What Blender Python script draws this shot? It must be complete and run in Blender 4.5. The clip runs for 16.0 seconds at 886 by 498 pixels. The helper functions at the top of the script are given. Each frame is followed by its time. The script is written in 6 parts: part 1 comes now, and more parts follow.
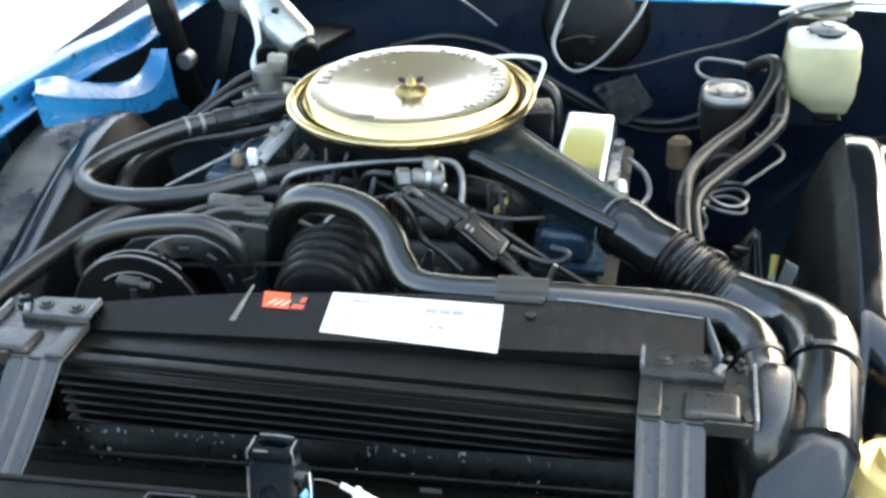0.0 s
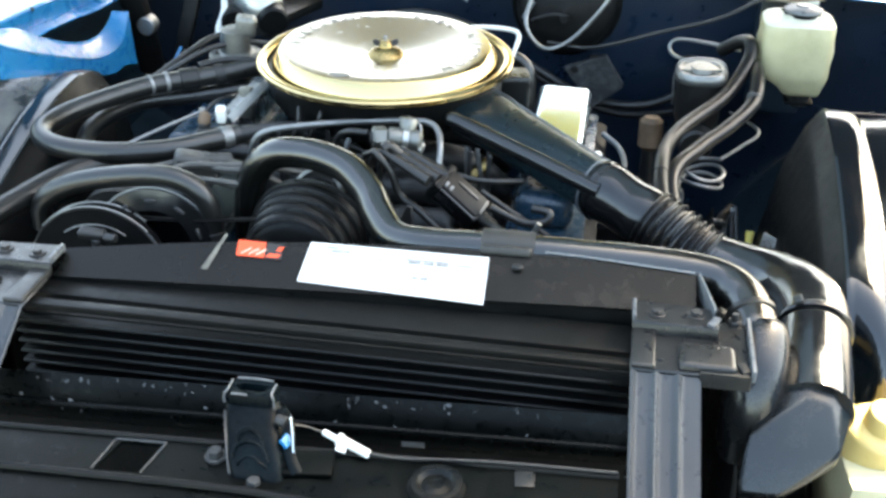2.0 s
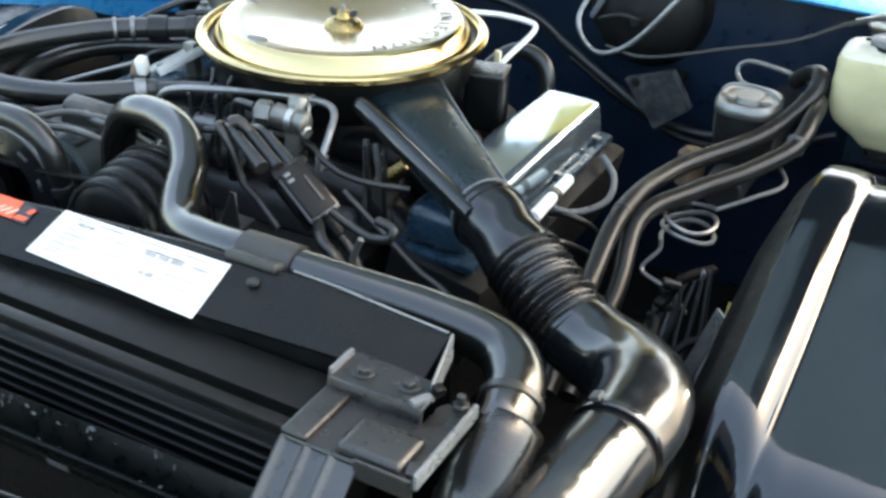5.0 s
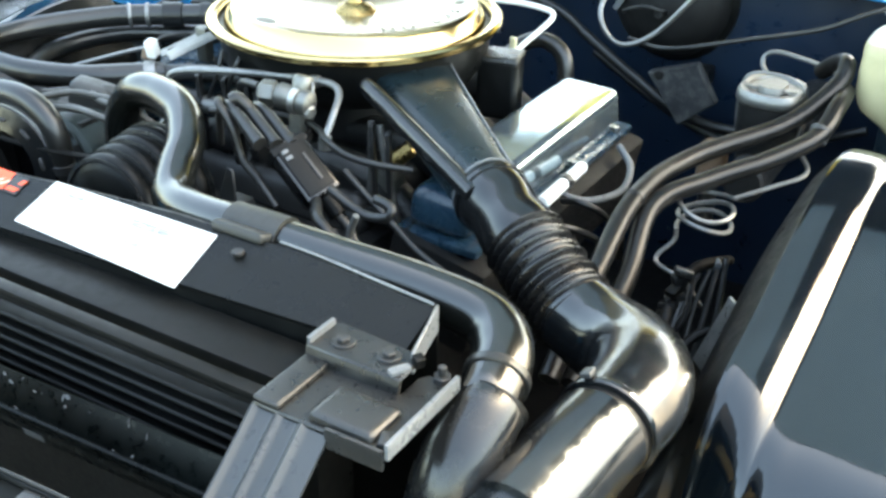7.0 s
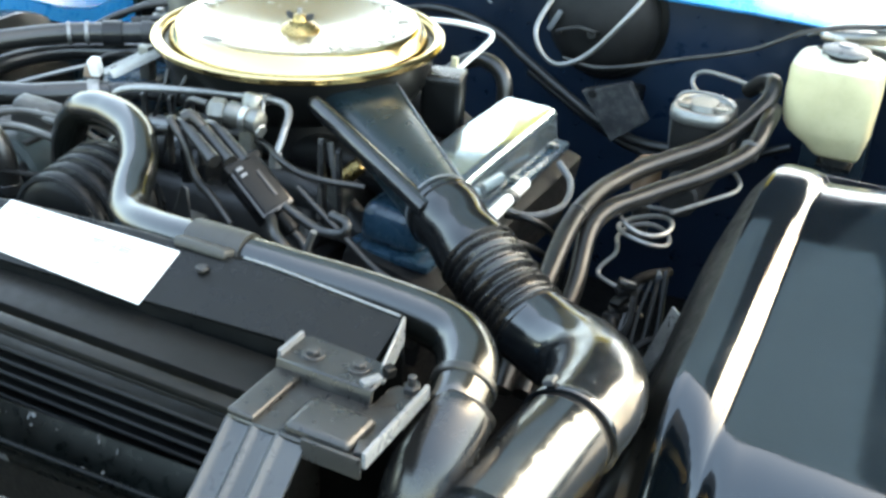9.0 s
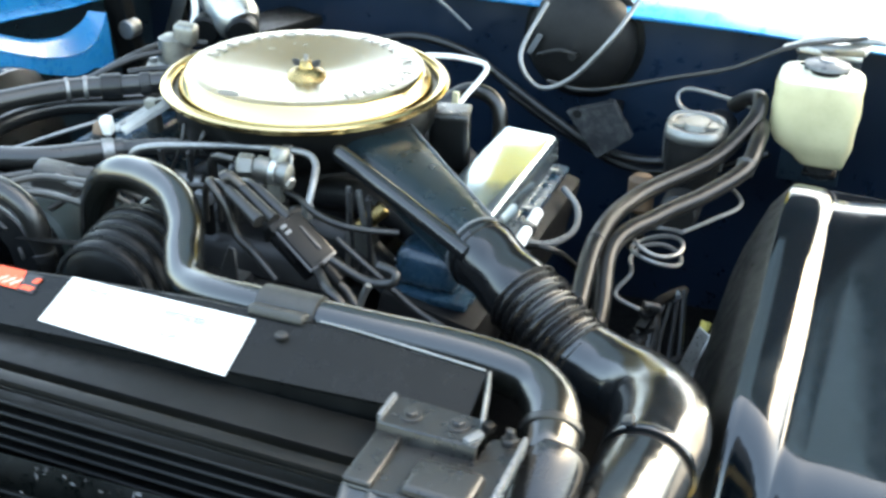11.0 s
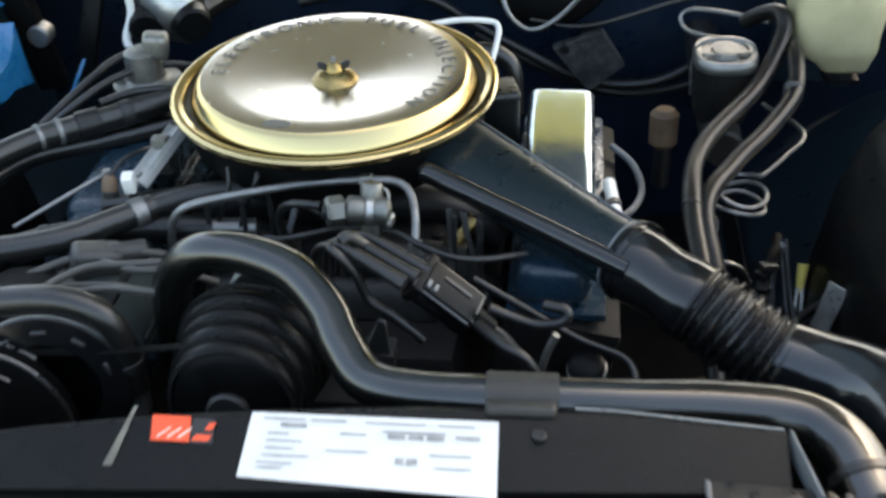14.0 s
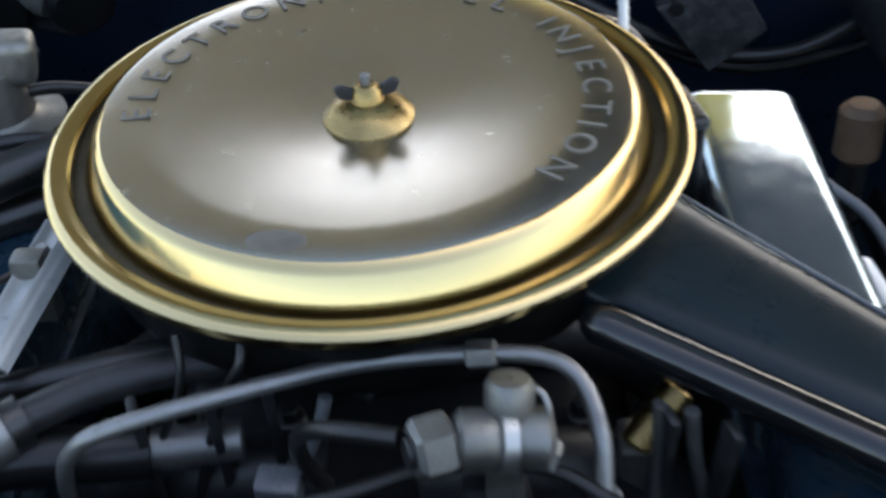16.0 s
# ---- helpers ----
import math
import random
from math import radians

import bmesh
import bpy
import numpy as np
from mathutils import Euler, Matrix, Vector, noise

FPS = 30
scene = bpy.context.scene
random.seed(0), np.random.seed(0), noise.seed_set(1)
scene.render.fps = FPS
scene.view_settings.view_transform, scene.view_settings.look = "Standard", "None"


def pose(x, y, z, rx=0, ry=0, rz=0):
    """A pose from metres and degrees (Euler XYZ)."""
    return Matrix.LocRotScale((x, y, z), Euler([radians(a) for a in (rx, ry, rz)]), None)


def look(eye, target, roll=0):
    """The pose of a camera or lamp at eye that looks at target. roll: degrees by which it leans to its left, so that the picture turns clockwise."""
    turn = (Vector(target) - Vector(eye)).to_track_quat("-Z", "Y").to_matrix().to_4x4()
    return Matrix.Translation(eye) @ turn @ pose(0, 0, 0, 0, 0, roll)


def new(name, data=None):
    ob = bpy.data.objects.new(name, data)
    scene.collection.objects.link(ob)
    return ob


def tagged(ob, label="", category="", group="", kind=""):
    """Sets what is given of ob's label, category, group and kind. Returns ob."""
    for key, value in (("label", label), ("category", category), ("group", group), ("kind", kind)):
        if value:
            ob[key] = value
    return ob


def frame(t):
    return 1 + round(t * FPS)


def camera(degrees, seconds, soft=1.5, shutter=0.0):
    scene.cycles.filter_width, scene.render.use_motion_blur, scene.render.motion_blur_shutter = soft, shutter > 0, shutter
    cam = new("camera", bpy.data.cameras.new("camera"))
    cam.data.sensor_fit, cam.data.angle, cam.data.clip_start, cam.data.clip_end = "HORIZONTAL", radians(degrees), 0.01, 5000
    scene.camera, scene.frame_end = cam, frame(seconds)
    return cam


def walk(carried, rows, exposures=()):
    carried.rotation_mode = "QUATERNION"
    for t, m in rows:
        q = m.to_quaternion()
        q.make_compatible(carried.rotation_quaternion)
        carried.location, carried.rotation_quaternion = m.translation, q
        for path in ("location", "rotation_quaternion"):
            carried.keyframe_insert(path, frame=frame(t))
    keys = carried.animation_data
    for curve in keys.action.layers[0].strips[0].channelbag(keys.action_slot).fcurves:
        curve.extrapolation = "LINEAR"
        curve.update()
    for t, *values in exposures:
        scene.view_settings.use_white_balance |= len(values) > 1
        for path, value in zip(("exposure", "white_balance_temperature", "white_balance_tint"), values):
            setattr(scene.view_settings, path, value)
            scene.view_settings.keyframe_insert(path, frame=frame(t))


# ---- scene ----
cam = camera(44.0, 16.0, soft=2.9, shutter=0.7)
PATH = [
    (0, look((0.4154, -0.9965, 1.6298), (0.2185, -0.1583, 1.1211), -2.68)),
    (0.5, look((0.3856, -1.0064, 1.6028), (0.2100, -0.1631, 1.0949), -1.49)),
    (1, look((0.3788, -1.0106, 1.5834), (0.2081, -0.1641, 1.0791), -1.16)),
    (1.5, look((0.3726, -1.0098, 1.5620), (0.2115, -0.1579, 1.0636), -0.56)),
    (2, look((0.3637, -1.0042, 1.5425), (0.2194, -0.1485, 1.0456), 0.43)),
    (2.5, look((0.3703, -0.9860, 1.5191), (0.2323, -0.1290, 1.0227), 0.85)),
    (3, look((0.4464, -0.9341, 1.5057), (0.2648, -0.0891, 1.0028), -0.19)),
    (3.5, look((0.5275, -0.8665, 1.4972), (0.3003, -0.0357, 0.9891), 0.02)),
    (4, look((0.6411, -0.7703, 1.4907), (0.3485, 0.0358, 0.9762), 0.96)),
    (4.2, look((0.6910, -0.7304, 1.4853), (0.3675, 0.0634, 0.9703), 1.01)),
    (6.3, look((0.8652, -0.5792, 1.4033), (0.4092, 0.1708, 0.9242), 1.84)),
    (6.5, look((0.8704, -0.5829, 1.4038), (0.4118, 0.1646, 0.9232), 1.28)),
    (7, look((0.8519, -0.5910, 1.3973), (0.4067, 0.1605, 0.9106), 1.24)),
    (7.5, look((0.8419, -0.6010, 1.3958), (0.4155, 0.1604, 0.9074), 1.66)),
    (8, look((0.8347, -0.6116, 1.3913), (0.4260, 0.1628, 0.9083), 2.21)),
    (8.5, look((0.8301, -0.6250, 1.3947), (0.4383, 0.1628, 0.9195), 2.71)),
    (9, look((0.8287, -0.6310, 1.4035), (0.4452, 0.1645, 0.9344), 2.97)),
    (9.2, look((0.8278, -0.6304, 1.4058), (0.4446, 0.1682, 0.9416), 2.74)),
    (11.3, look((0.6572, -0.7225, 1.4804), (0.3686, 0.1082, 1.0043), 1.03)),
    (11.5, look((0.6149, -0.7418, 1.4889), (0.3522, 0.0954, 1.0093), 1.08)),
    (12, look((0.5140, -0.7776, 1.5221), (0.3116, 0.0652, 1.0233), 0.87)),
    (12.5, look((0.4130, -0.7879, 1.5493), (0.2663, 0.0518, 1.0264), 0.21)),
    (13, look((0.3734, -0.8003, 1.5923), (0.2485, 0.0270, 1.0446), -0.57)),
    (13.5, look((0.3341, -0.7317, 1.5872), (0.2172, 0.0865, 1.0242), -1.55)),
    (14, look((0.2918, -0.5942, 1.5564), (0.1772, 0.2134, 0.9780), -3.08)),
    (14.5, look((0.2416, -0.4415, 1.5000), (0.1477, 0.3606, 0.9103), -3.84)),
    (15, look((0.1738, -0.2824, 1.4509), (0.1135, 0.5075, 0.8406), -3.49)),
    (15.2, look((0.1676, -0.2227, 1.4305), (0.1018, 0.5619, 0.8141), -3.68)),
    (15.5, look((0.1287, -0.1219, 1.3883), (0.0751, 0.6561, 0.7623), -4.09)),
    (16, look((0.0753, 0.0161, 1.3224), (0.0297, 0.7881, 0.6884), -3.79)),
]
walk(cam, PATH, [(0.0, 3.28, 7960, 3), (2.0, 3.33, 8010, 3), (4.0, 3.08, 8060, 4), (6.5, 3.51, 8360, 1), (7.0, 3.67, 8360, 0), (9.0, 3.73, 8260, 0), (11.5, 3.60, 7980, 1), (12.0, 3.12, 7980, 4), (13.5, 3.14, 7980, 5), (14.0, 2.54, 8180, 6), (14.5, 2.56, 8180, 9), (15.0, 3.32, 7880, 10), (15.5, 2.11, 7680, 12), (16.0, 2.22, 7380, 11)])

# ---- world, sun, exposure ----
SUN_EL, SUN_AZ = radians(50), radians(35)
world = bpy.data.worlds.new("sky")
scene.world = world
world.use_nodes = True
wn = world.node_tree.nodes
sky = wn.new("ShaderNodeTexSky")
sky.sky_type = "NISHITA"
sky.sun_disc = False
sky.air_density, sky.dust_density, sky.ozone_density = 1.0, 3.0, 1.0
sky.sun_elevation, sky.sun_rotation = SUN_EL, SUN_AZ
wn["Background"].inputs["Strength"].default_value = 0.15
world.node_tree.links.new(sky.outputs[0], wn["Background"].inputs["Color"])
sun = new("sun", bpy.data.lights.new("sun", "SUN"))
sun.data.energy, sun.data.angle, sun.data.color = 2.6, radians(0.5), (1.0, 0.98, 0.95)
sun_dir = Vector((math.sin(SUN_AZ) * math.cos(SUN_EL), math.cos(SUN_AZ) * math.cos(SUN_EL), math.sin(SUN_EL)))
sun.matrix_basis = look(sun_dir * 20, (0, 0, 0))


# ---- mesh helpers ----
def world_of(ob):
    m = Matrix.Identity(4)
    while ob is not None:
        m = ob.matrix_basis @ m
        ob = ob.parent
    return m


def finish(bm, name, material, angle):
    bmesh.ops.recalc_face_normals(bm, faces=bm.faces)
    me = bpy.data.meshes.new(name)
    for f in bm.faces:
        f.smooth = True
    bm.to_mesh(me)
    bm.free()
    me.set_sharp_from_angle(angle=radians(angle))
    me.materials.append(material)
    return me


def part(name, bm, material, parent, label="", angle=38):
    """One mesh, given in world coordinates, as a part of parent."""
    bm.transform(world_of(parent).inverted())
    ob = new(name, finish(bm, name, material, angle))
    ob.parent = parent
    return tagged(ob, label)


def thing(name, at, label, category, group="", kind=""):
    ob = new(name)
    ob.empty_display_size = 0.02
    ob.matrix_basis = pose(*at)
    return tagged(ob, label, category, group, kind)


def solo(name, bm, material, label, category, group="", kind="", angle=38):
    """A thing that is one mesh, its origin at the middle of its base."""
    lo = Vector([min(v.co[i] for v in bm.verts) for i in range(3)])
    hi = Vector([max(v.co[i] for v in bm.verts) for i in range(3)])
    at = Vector(((lo.x + hi.x) / 2, (lo.y + hi.y) / 2, lo.z))
    bm.transform(Matrix.Translation(-at))
    ob = new(name, finish(bm, name, material, angle))
    ob.matrix_basis = Matrix.Translation(at)
    return tagged(ob, label, category, group, kind)


def join(*bms):
    out = bmesh.new()
    for b in bms:
        me = bpy.data.meshes.new("tmp")
        b.to_mesh(me)
        b.free()
        out.from_mesh(me)
        bpy.data.meshes.remove(me)
    return out


def smooth_line(pts, sub=8):
    """Points of a soft curve through pts."""
    p = [Vector(q) for q in pts]
    p = [p[0] * 2 - p[1]] + p + [p[-1] * 2 - p[-2]]
    out = []
    for i in range(1, len(p) - 2):
        for k in range(sub):
            t = k / sub
            a, b, c, d = p[i - 1], p[i], p[i + 1], p[i + 2]
            out.append(0.5 * (2 * b + (c - a) * t + (2 * a - 5 * b + 4 * c - d) * t * t + (3 * b - a - 3 * c + d) * t ** 3))
    out.append(p[-2])
    return out


def frames(line):
    up = Vector((0.02, 0.03, 1))
    out = []
    for i, q in enumerate(line):
        d = (line[min(i + 1, len(line) - 1)] - line[max(i - 1, 0)]).normalized()
        side = d.cross(up)
        if side.length < 0.05:
            side = d.cross(Vector((1, 0.1, 0)))
        side.normalize()
        if out and side.dot(out[-1][1]) < 0:
            side.negate()
        up = side.cross(d) if not out else (out[-1][2] - d * out[-1][2].dot(d)).normalized()
        side = d.cross(up).normalized()
        out.append((d, side, up))
    return out


def rings(loops, cap=True):
    bm = bmesh.new()
    rows = [[bm.verts.new(v) for v in loop] for loop in loops]
    n = len(rows[0])
    for a, b in zip(rows, rows[1:]):
        for i in range(n):
            bm.faces.new((a[i], a[(i + 1) % n], b[(i + 1) % n], b[i]))
    if cap:
        bm.faces.new(rows[0][::-1])
        bm.faces.new(rows[-1])
    return bm


def tube(pts, radius, seg=16, sub=8, flat=1.0, cap=True):
    """A hose along a soft curve; radius: a number or a function of 0..1 along it."""
    line = smooth_line(pts, sub) if sub > 1 else [Vector(q) for q in pts]
    loops = []
    for i, (q, (d, side, up)) in enumerate(zip(line, frames(line))):
        r = radius(i / (len(line) - 1)) if callable(radius) else radius
        loops.append([q + side * (r * math.cos(a)) + up * (r * flat * math.sin(a)) for a in (2 * math.pi * k / seg for k in range(seg))])
    return rings(loops, cap)


def lathe(profile, m=None, seg=48, cap=False):
    """A turned body about z from rows of (radius, height)."""
    loops = [[Vector((r * math.cos(a), r * math.sin(a), z)) for a in (2 * math.pi * k / seg for k in range(seg))] for r, z in profile]
    bm = rings(loops, cap)
    if m is not None:
        bm.transform(m)
    return bm


def axis(at, way):
    """A pose at a place whose z runs along way."""
    return Matrix.Translation(at) @ Vector(way).to_track_quat("Z", "Y").to_matrix().to_4x4()


def rod(a, b, r, seg=14, bevel=0.0):
    a, b = Vector(a), Vector(b)
    h = (b - a).length
    e = bevel or min(r * 0.15, h * 0.2)
    return lathe([(r * 0.001, 0), (r - e, 0), (r, e), (r, h - e), (r - e, h), (r * 0.001, h)], axis(a, b - a), seg)


def block(size, m, bevel=0.003, seg=2, taper=1.0):
    """A box with rounded edges, standing on the origin of m."""
    bm = bmesh.new()
    bmesh.ops.create_cube(bm, size=1.0)
    for v in bm.verts:
        k = taper if v.co.z > 0 else 1.0
        v.co = Vector((v.co.x * size[0] * k, v.co.y * size[1] * k, (v.co.z + 0.5) * size[2]))
    if bevel:
        bmesh.ops.bevel(bm, geom=bm.edges[:], offset=bevel, segments=seg, affect="EDGES", profile=0.6)
    bm.transform(m)
    return bm


def plate(outline, thick, m=None, bevel=0.0015):
    """A flat sheet with the given outline in x and y."""
    bm = bmesh.new()
    low = [bm.verts.new((x, y, 0)) for x, y in outline]
    f = bm.faces.new(low)
    up = bmesh.ops.extrude_face_region(bm, geom=[f])["geom"]
    for v in up:
        if isinstance(v, bmesh.types.BMVert):
            v.co.z += thick
    if bevel:
        bmesh.ops.bevel(bm, geom=bm.edges[:], offset=min(bevel, thick * 0.4), segments=1, affect="EDGES")
    if m is not None:
        bm.transform(m)
    return bm


def sheet(fn, nu, nv, thick=0.0):
    """A curved panel from fn(u, v) with u, v in 0..1."""
    bm = bmesh.new()
    rows = [[bm.verts.new(fn(i / nu, j / nv)) for j in range(nv + 1)] for i in range(nu + 1)]
    for i in range(nu):
        for j in range(nv):
            bm.faces.new((rows[i][j], rows[i + 1][j], rows[i + 1][j + 1], rows[i][j + 1]))
    if thick:
        bmesh.ops.recalc_face_normals(bm, faces=bm.faces)
        bmesh.ops.solidify(bm, geom=bm.faces[:], thickness=thick)
    return bm


def band(line, i, r, width, seg=20):
    """A clamp band round a hose at step i of its line."""
    d = (line[i + 1] - line[i - 1]).normalized()
    return lathe([(r, -width / 2), (r + 0.0016, -width / 2 + 0.001), (r + 0.0016, width / 2 - 0.001), (r, width / 2)], axis(line[i], d), seg)


# ---- materials ----
def surface(name, color, rough=0.5, metal=0.0, vary=0.25, size=60.0, bump=0.15, fine=900.0, dust=0.0, dust_color=(0.30, 0.28, 0.24), coat=0.0, spec=0.5, rough_vary=0.12, scratch=0.0):
    """Base colour with stains and grain at two scales, fine relief, and dust in patches."""
    mat = bpy.data.materials.new(name)
    mat.use_nodes = True
    n, l = mat.node_tree.nodes, mat.node_tree.links
    b = n["Principled BSDF"]
    co = n.new("ShaderNodeTexCoord").outputs["Object"]

    def cloud(scale, detail=5.0, rough_=0.6):
        t = n.new("ShaderNodeTexNoise")
        t.inputs["Scale"].default_value, t.inputs["Detail"].default_value, t.inputs["Roughness"].default_value = scale, detail, rough_
        l.new(co, t.inputs["Vector"])
        return t.outputs["Fac"]

    def span(src, a, b_, c, d):
        t = n.new("ShaderNodeMapRange")
        for k, v in zip(("From Min", "From Max", "To Min", "To Max"), (a, b_, c, d)):
            t.inputs[k].default_value = v
        l.new(src, t.inputs["Value"])
        return t.outputs["Result"]

    def mix(fac, a, b_):
        t = n.new("ShaderNodeMix")
        t.data_type = "RGBA"
        for k, v in ((0, fac), (6, a), (7, b_)):
            if isinstance(v, tuple):
                t.inputs[k].default_value = (*v, 1.0)
            elif isinstance(v, float):
                t.inputs[k].default_value = v
            else:
                l.new(v, t.inputs[k])
        return t.outputs[2]

    big, small = cloud(size * 0.25), cloud(size * 2.0, 8.0, 0.7)
    dark = tuple(c * (1 - vary) for c in color)
    light = tuple(min(1.0, c * (1 + vary)) for c in color)
    col = mix(span(big, 0.3, 0.7, 0.0, 1.0), dark, light)
    col = mix(span(small, 0.35, 0.75, 0.0, 0.35), col, tuple(c * (1 - 0.6 * vary) for c in color))
    r_out = span(small, 0.3, 0.7, max(0.02, rough - rough_vary), min(1.0, rough + rough_vary))
    if dust > 0:
        speck = cloud(size * 0.7, 10.0, 0.75)
        f = span(speck, 0.62 - 0.25 * dust, 0.80, 0.0, min(1.0, dust))
        col = mix(f, col, dust_color)
        m = n.new("ShaderNodeMath")
        m.operation, m.use_clamp = "ADD", True
        l.new(r_out, m.inputs[0])
        l.new(f, m.inputs[1])
        r_out = m.outputs[0]
    l.new(col, b.inputs["Base Color"])
    l.new(r_out, b.inputs["Roughness"])
    b.inputs["Metallic"].default_value = metal
    b.inputs["Specular IOR Level"].default_value = spec
    b.inputs["Coat Weight"].default_value, b.inputs["Coat Roughness"].default_value = coat, 0.06
    if bump:
        h = cloud(fine, 3.0)
        t = n.new("ShaderNodeBump")
        t.inputs["Strength"].default_value, t.inputs["Distance"].default_value = bump, 0.001
        l.new(h, t.inputs["Height"])
        l.new(t.outputs[0], b.inputs["Normal"])
    return mat


RUBBER = surface("rubber", (0.0065, 0.0065, 0.0065), 0.34, vary=0.35, size=40, bump=0.03, fine=350, dust=0.15, dust_color=(0.026, 0.027, 0.027), rough_vary=0.06, spec=0.4)
RUBBER_OLD = surface("aged_rubber", (0.0085, 0.0085, 0.008), 0.31, vary=0.4, size=40, bump=0.03, fine=350, dust=0.12, dust_color=(0.040, 0.040, 0.028), rough_vary=0.05, spec=0.65)
HOSE = surface("glossy_black_hose", (0.0035, 0.004, 0.0035), 0.21, vary=0.3, size=8, bump=0.0, rough_vary=0.03, spec=0.9)
PALECAST = surface("pale_zinc_casting", (0.42, 0.43, 0.42), 0.36, metal=0.35, vary=0.25, size=80, bump=0.15, dust=0.35, dust_color=(0.2, 0.2, 0.18))
PLASTIC = surface("black_plastic", (0.005, 0.0055, 0.006), 0.17, vary=0.3, size=30, bump=0.05, fine=120, dust=0.14, dust_color=(0.03, 0.03, 0.03), rough_vary=0.08, spec=0.6)
GLOSS = surface("glossy_black_paint", (0.002, 0.004, 0.0065), 0.1, vary=0.4, size=12, bump=0.04, fine=14, dust=0.06, dust_color=(0.008, 0.010, 0.012), rough_vary=0.05, spec=0.8)
SATIN = surface("satin_black_paint", (0.0036, 0.004, 0.0041), 0.40, vary=0.35, size=25, bump=0.06, fine=350, dust=0.2, dust_color=(0.013, 0.0135, 0.013), spec=0.17, rough_vary=0.16)
DUSTY = surface("dusty_black_metal", (0.022, 0.024, 0.026), 0.6, vary=0.45, size=60, bump=0.3, dust=0.65, dust_color=(0.16, 0.16, 0.15), spec=0.3)
GREYBLACK = surface("worn_grey_black_steel", (0.013, 0.0135, 0.0135), 0.32, vary=0.4, size=40, bump=0.1, dust=0.25, dust_color=(0.045, 0.044, 0.042))
STRAP = surface("grey_coated_steel", (0.11, 0.118, 0.125), 0.32, vary=0.2, size=40, bump=0.08, dust=0.2, dust_color=(0.17, 0.17, 0.17))
GRIME = surface("oily_grime", (0.007, 0.007, 0.007), 0.6, vary=0.5, size=70, bump=0.4, fine=300, dust=0.3, dust_color=(0.022, 0.020, 0.018), spec=0.25)
IRON = surface("dirty_cast_iron", (0.014, 0.0145, 0.015), 0.42, vary=0.4, size=70, bump=0.35, fine=400, dust=0.35, dust_color=(0.045, 0.042, 0.038))
ALU = surface("dull_aluminium", (0.20, 0.20, 0.185), 0.42, metal=0.85, vary=0.35, size=90, bump=0.35, fine=500, dust=0.5, dust_color=(0.11, 0.10, 0.075))
STEEL = surface("grey_steel_pipe", (0.24, 0.24, 0.235), 0.42, metal=0.85, vary=0.25, size=80, bump=0.1, dust=0.4, dust_color=(0.08, 0.075, 0.065))
ZINC = surface("zinc_plate", (0.46, 0.46, 0.44), 0.34, metal=0.9, vary=0.3, size=80, bump=0.2, dust=0.35, dust_color=(0.17, 0.155, 0.12))
GOLD = surface("gold_plated_steel", (0.59, 0.455, 0.225), 0.17, metal=1.0, vary=0.06, size=30, bump=0.03, fine=300, rough_vary=0.04)
LIDTOP = surface("pale_gold_lid", (0.60, 0.552, 0.485), 0.25, metal=1.0, vary=0.05, size=25, bump=0.015, fine=300, rough_vary=0.03)
BRASS = surface("tarnished_brass", (0.34, 0.24, 0.10), 0.30, metal=1.0, vary=0.4, size=120, bump=0.1, dust=0.3, dust_color=(0.05, 0.04, 0.03))
INK = surface("dark_print", (0.15, 0.14, 0.12), 0.45, vary=0.35, size=150, bump=0.0, spec=0.3, dust=0.45, dust_color=(0.22, 0.20, 0.16))
ENGINE_BLUE = surface("engine_blue_paint", (0.012, 0.034, 0.056), 0.28, vary=0.35, size=30, bump=0.1, dust=0.3, dust_color=(0.04, 0.042, 0.04), coat=0.1)
DUCT = surface("dark_slate_paint", (0.006, 0.013, 0.0165), 0.28, vary=0.12, size=16, bump=0.03, fine=300, rough_vary=0.02, spec=0.28)
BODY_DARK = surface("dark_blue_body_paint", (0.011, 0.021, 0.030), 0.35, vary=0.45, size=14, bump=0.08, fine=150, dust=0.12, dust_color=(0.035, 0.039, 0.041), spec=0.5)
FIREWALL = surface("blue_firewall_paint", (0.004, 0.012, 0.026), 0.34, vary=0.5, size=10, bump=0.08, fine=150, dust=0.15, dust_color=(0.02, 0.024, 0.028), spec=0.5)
BODY_BLUE = surface("bright_blue_body_paint", (0.002, 0.145, 0.34), 0.30, vary=0.12, size=14, bump=0.03, dust=0.12, dust_color=(0.3, 0.32, 0.33), coat=0.3)
WHITE_PAPER = surface("white_paper_label", (0.56, 0.57, 0.56), 0.4, vary=0.06, size=40, bump=0.02, dust=0.2, dust_color=(0.5, 0.48, 0.43))
PRINT = surface("grey_print", (0.27, 0.27, 0.265), 0.5, vary=0.4, size=400, bump=0.0, dust=0.6, dust_color=(0.5, 0.5, 0.48))
RED = surface("orange_red_sticker", (0.75, 0.075, 0.02), 0.4, vary=0.1, size=60, bump=0.02)
NYLON = surface("white_nylon", (0.75, 0.75, 0.72), 0.35, vary=0.08, size=60, bump=0.05, dust=0.1)
BOTTLE = surface("yellowed_plastic", (0.50, 0.45, 0.27), 0.36, vary=0.3, size=34, bump=0.08, fine=200, dust=0.5, dust_color=(0.36, 0.31, 0.16))
AMBER = surface("amber_plastic", (0.70, 0.36, 0.06), 0.35, vary=0.12, size=40, bump=0.05)
CREAM = surface("cream_plastic", (0.72, 0.66, 0.42), 0.35, vary=0.12, size=40, bump=0.05, dust=0.1)
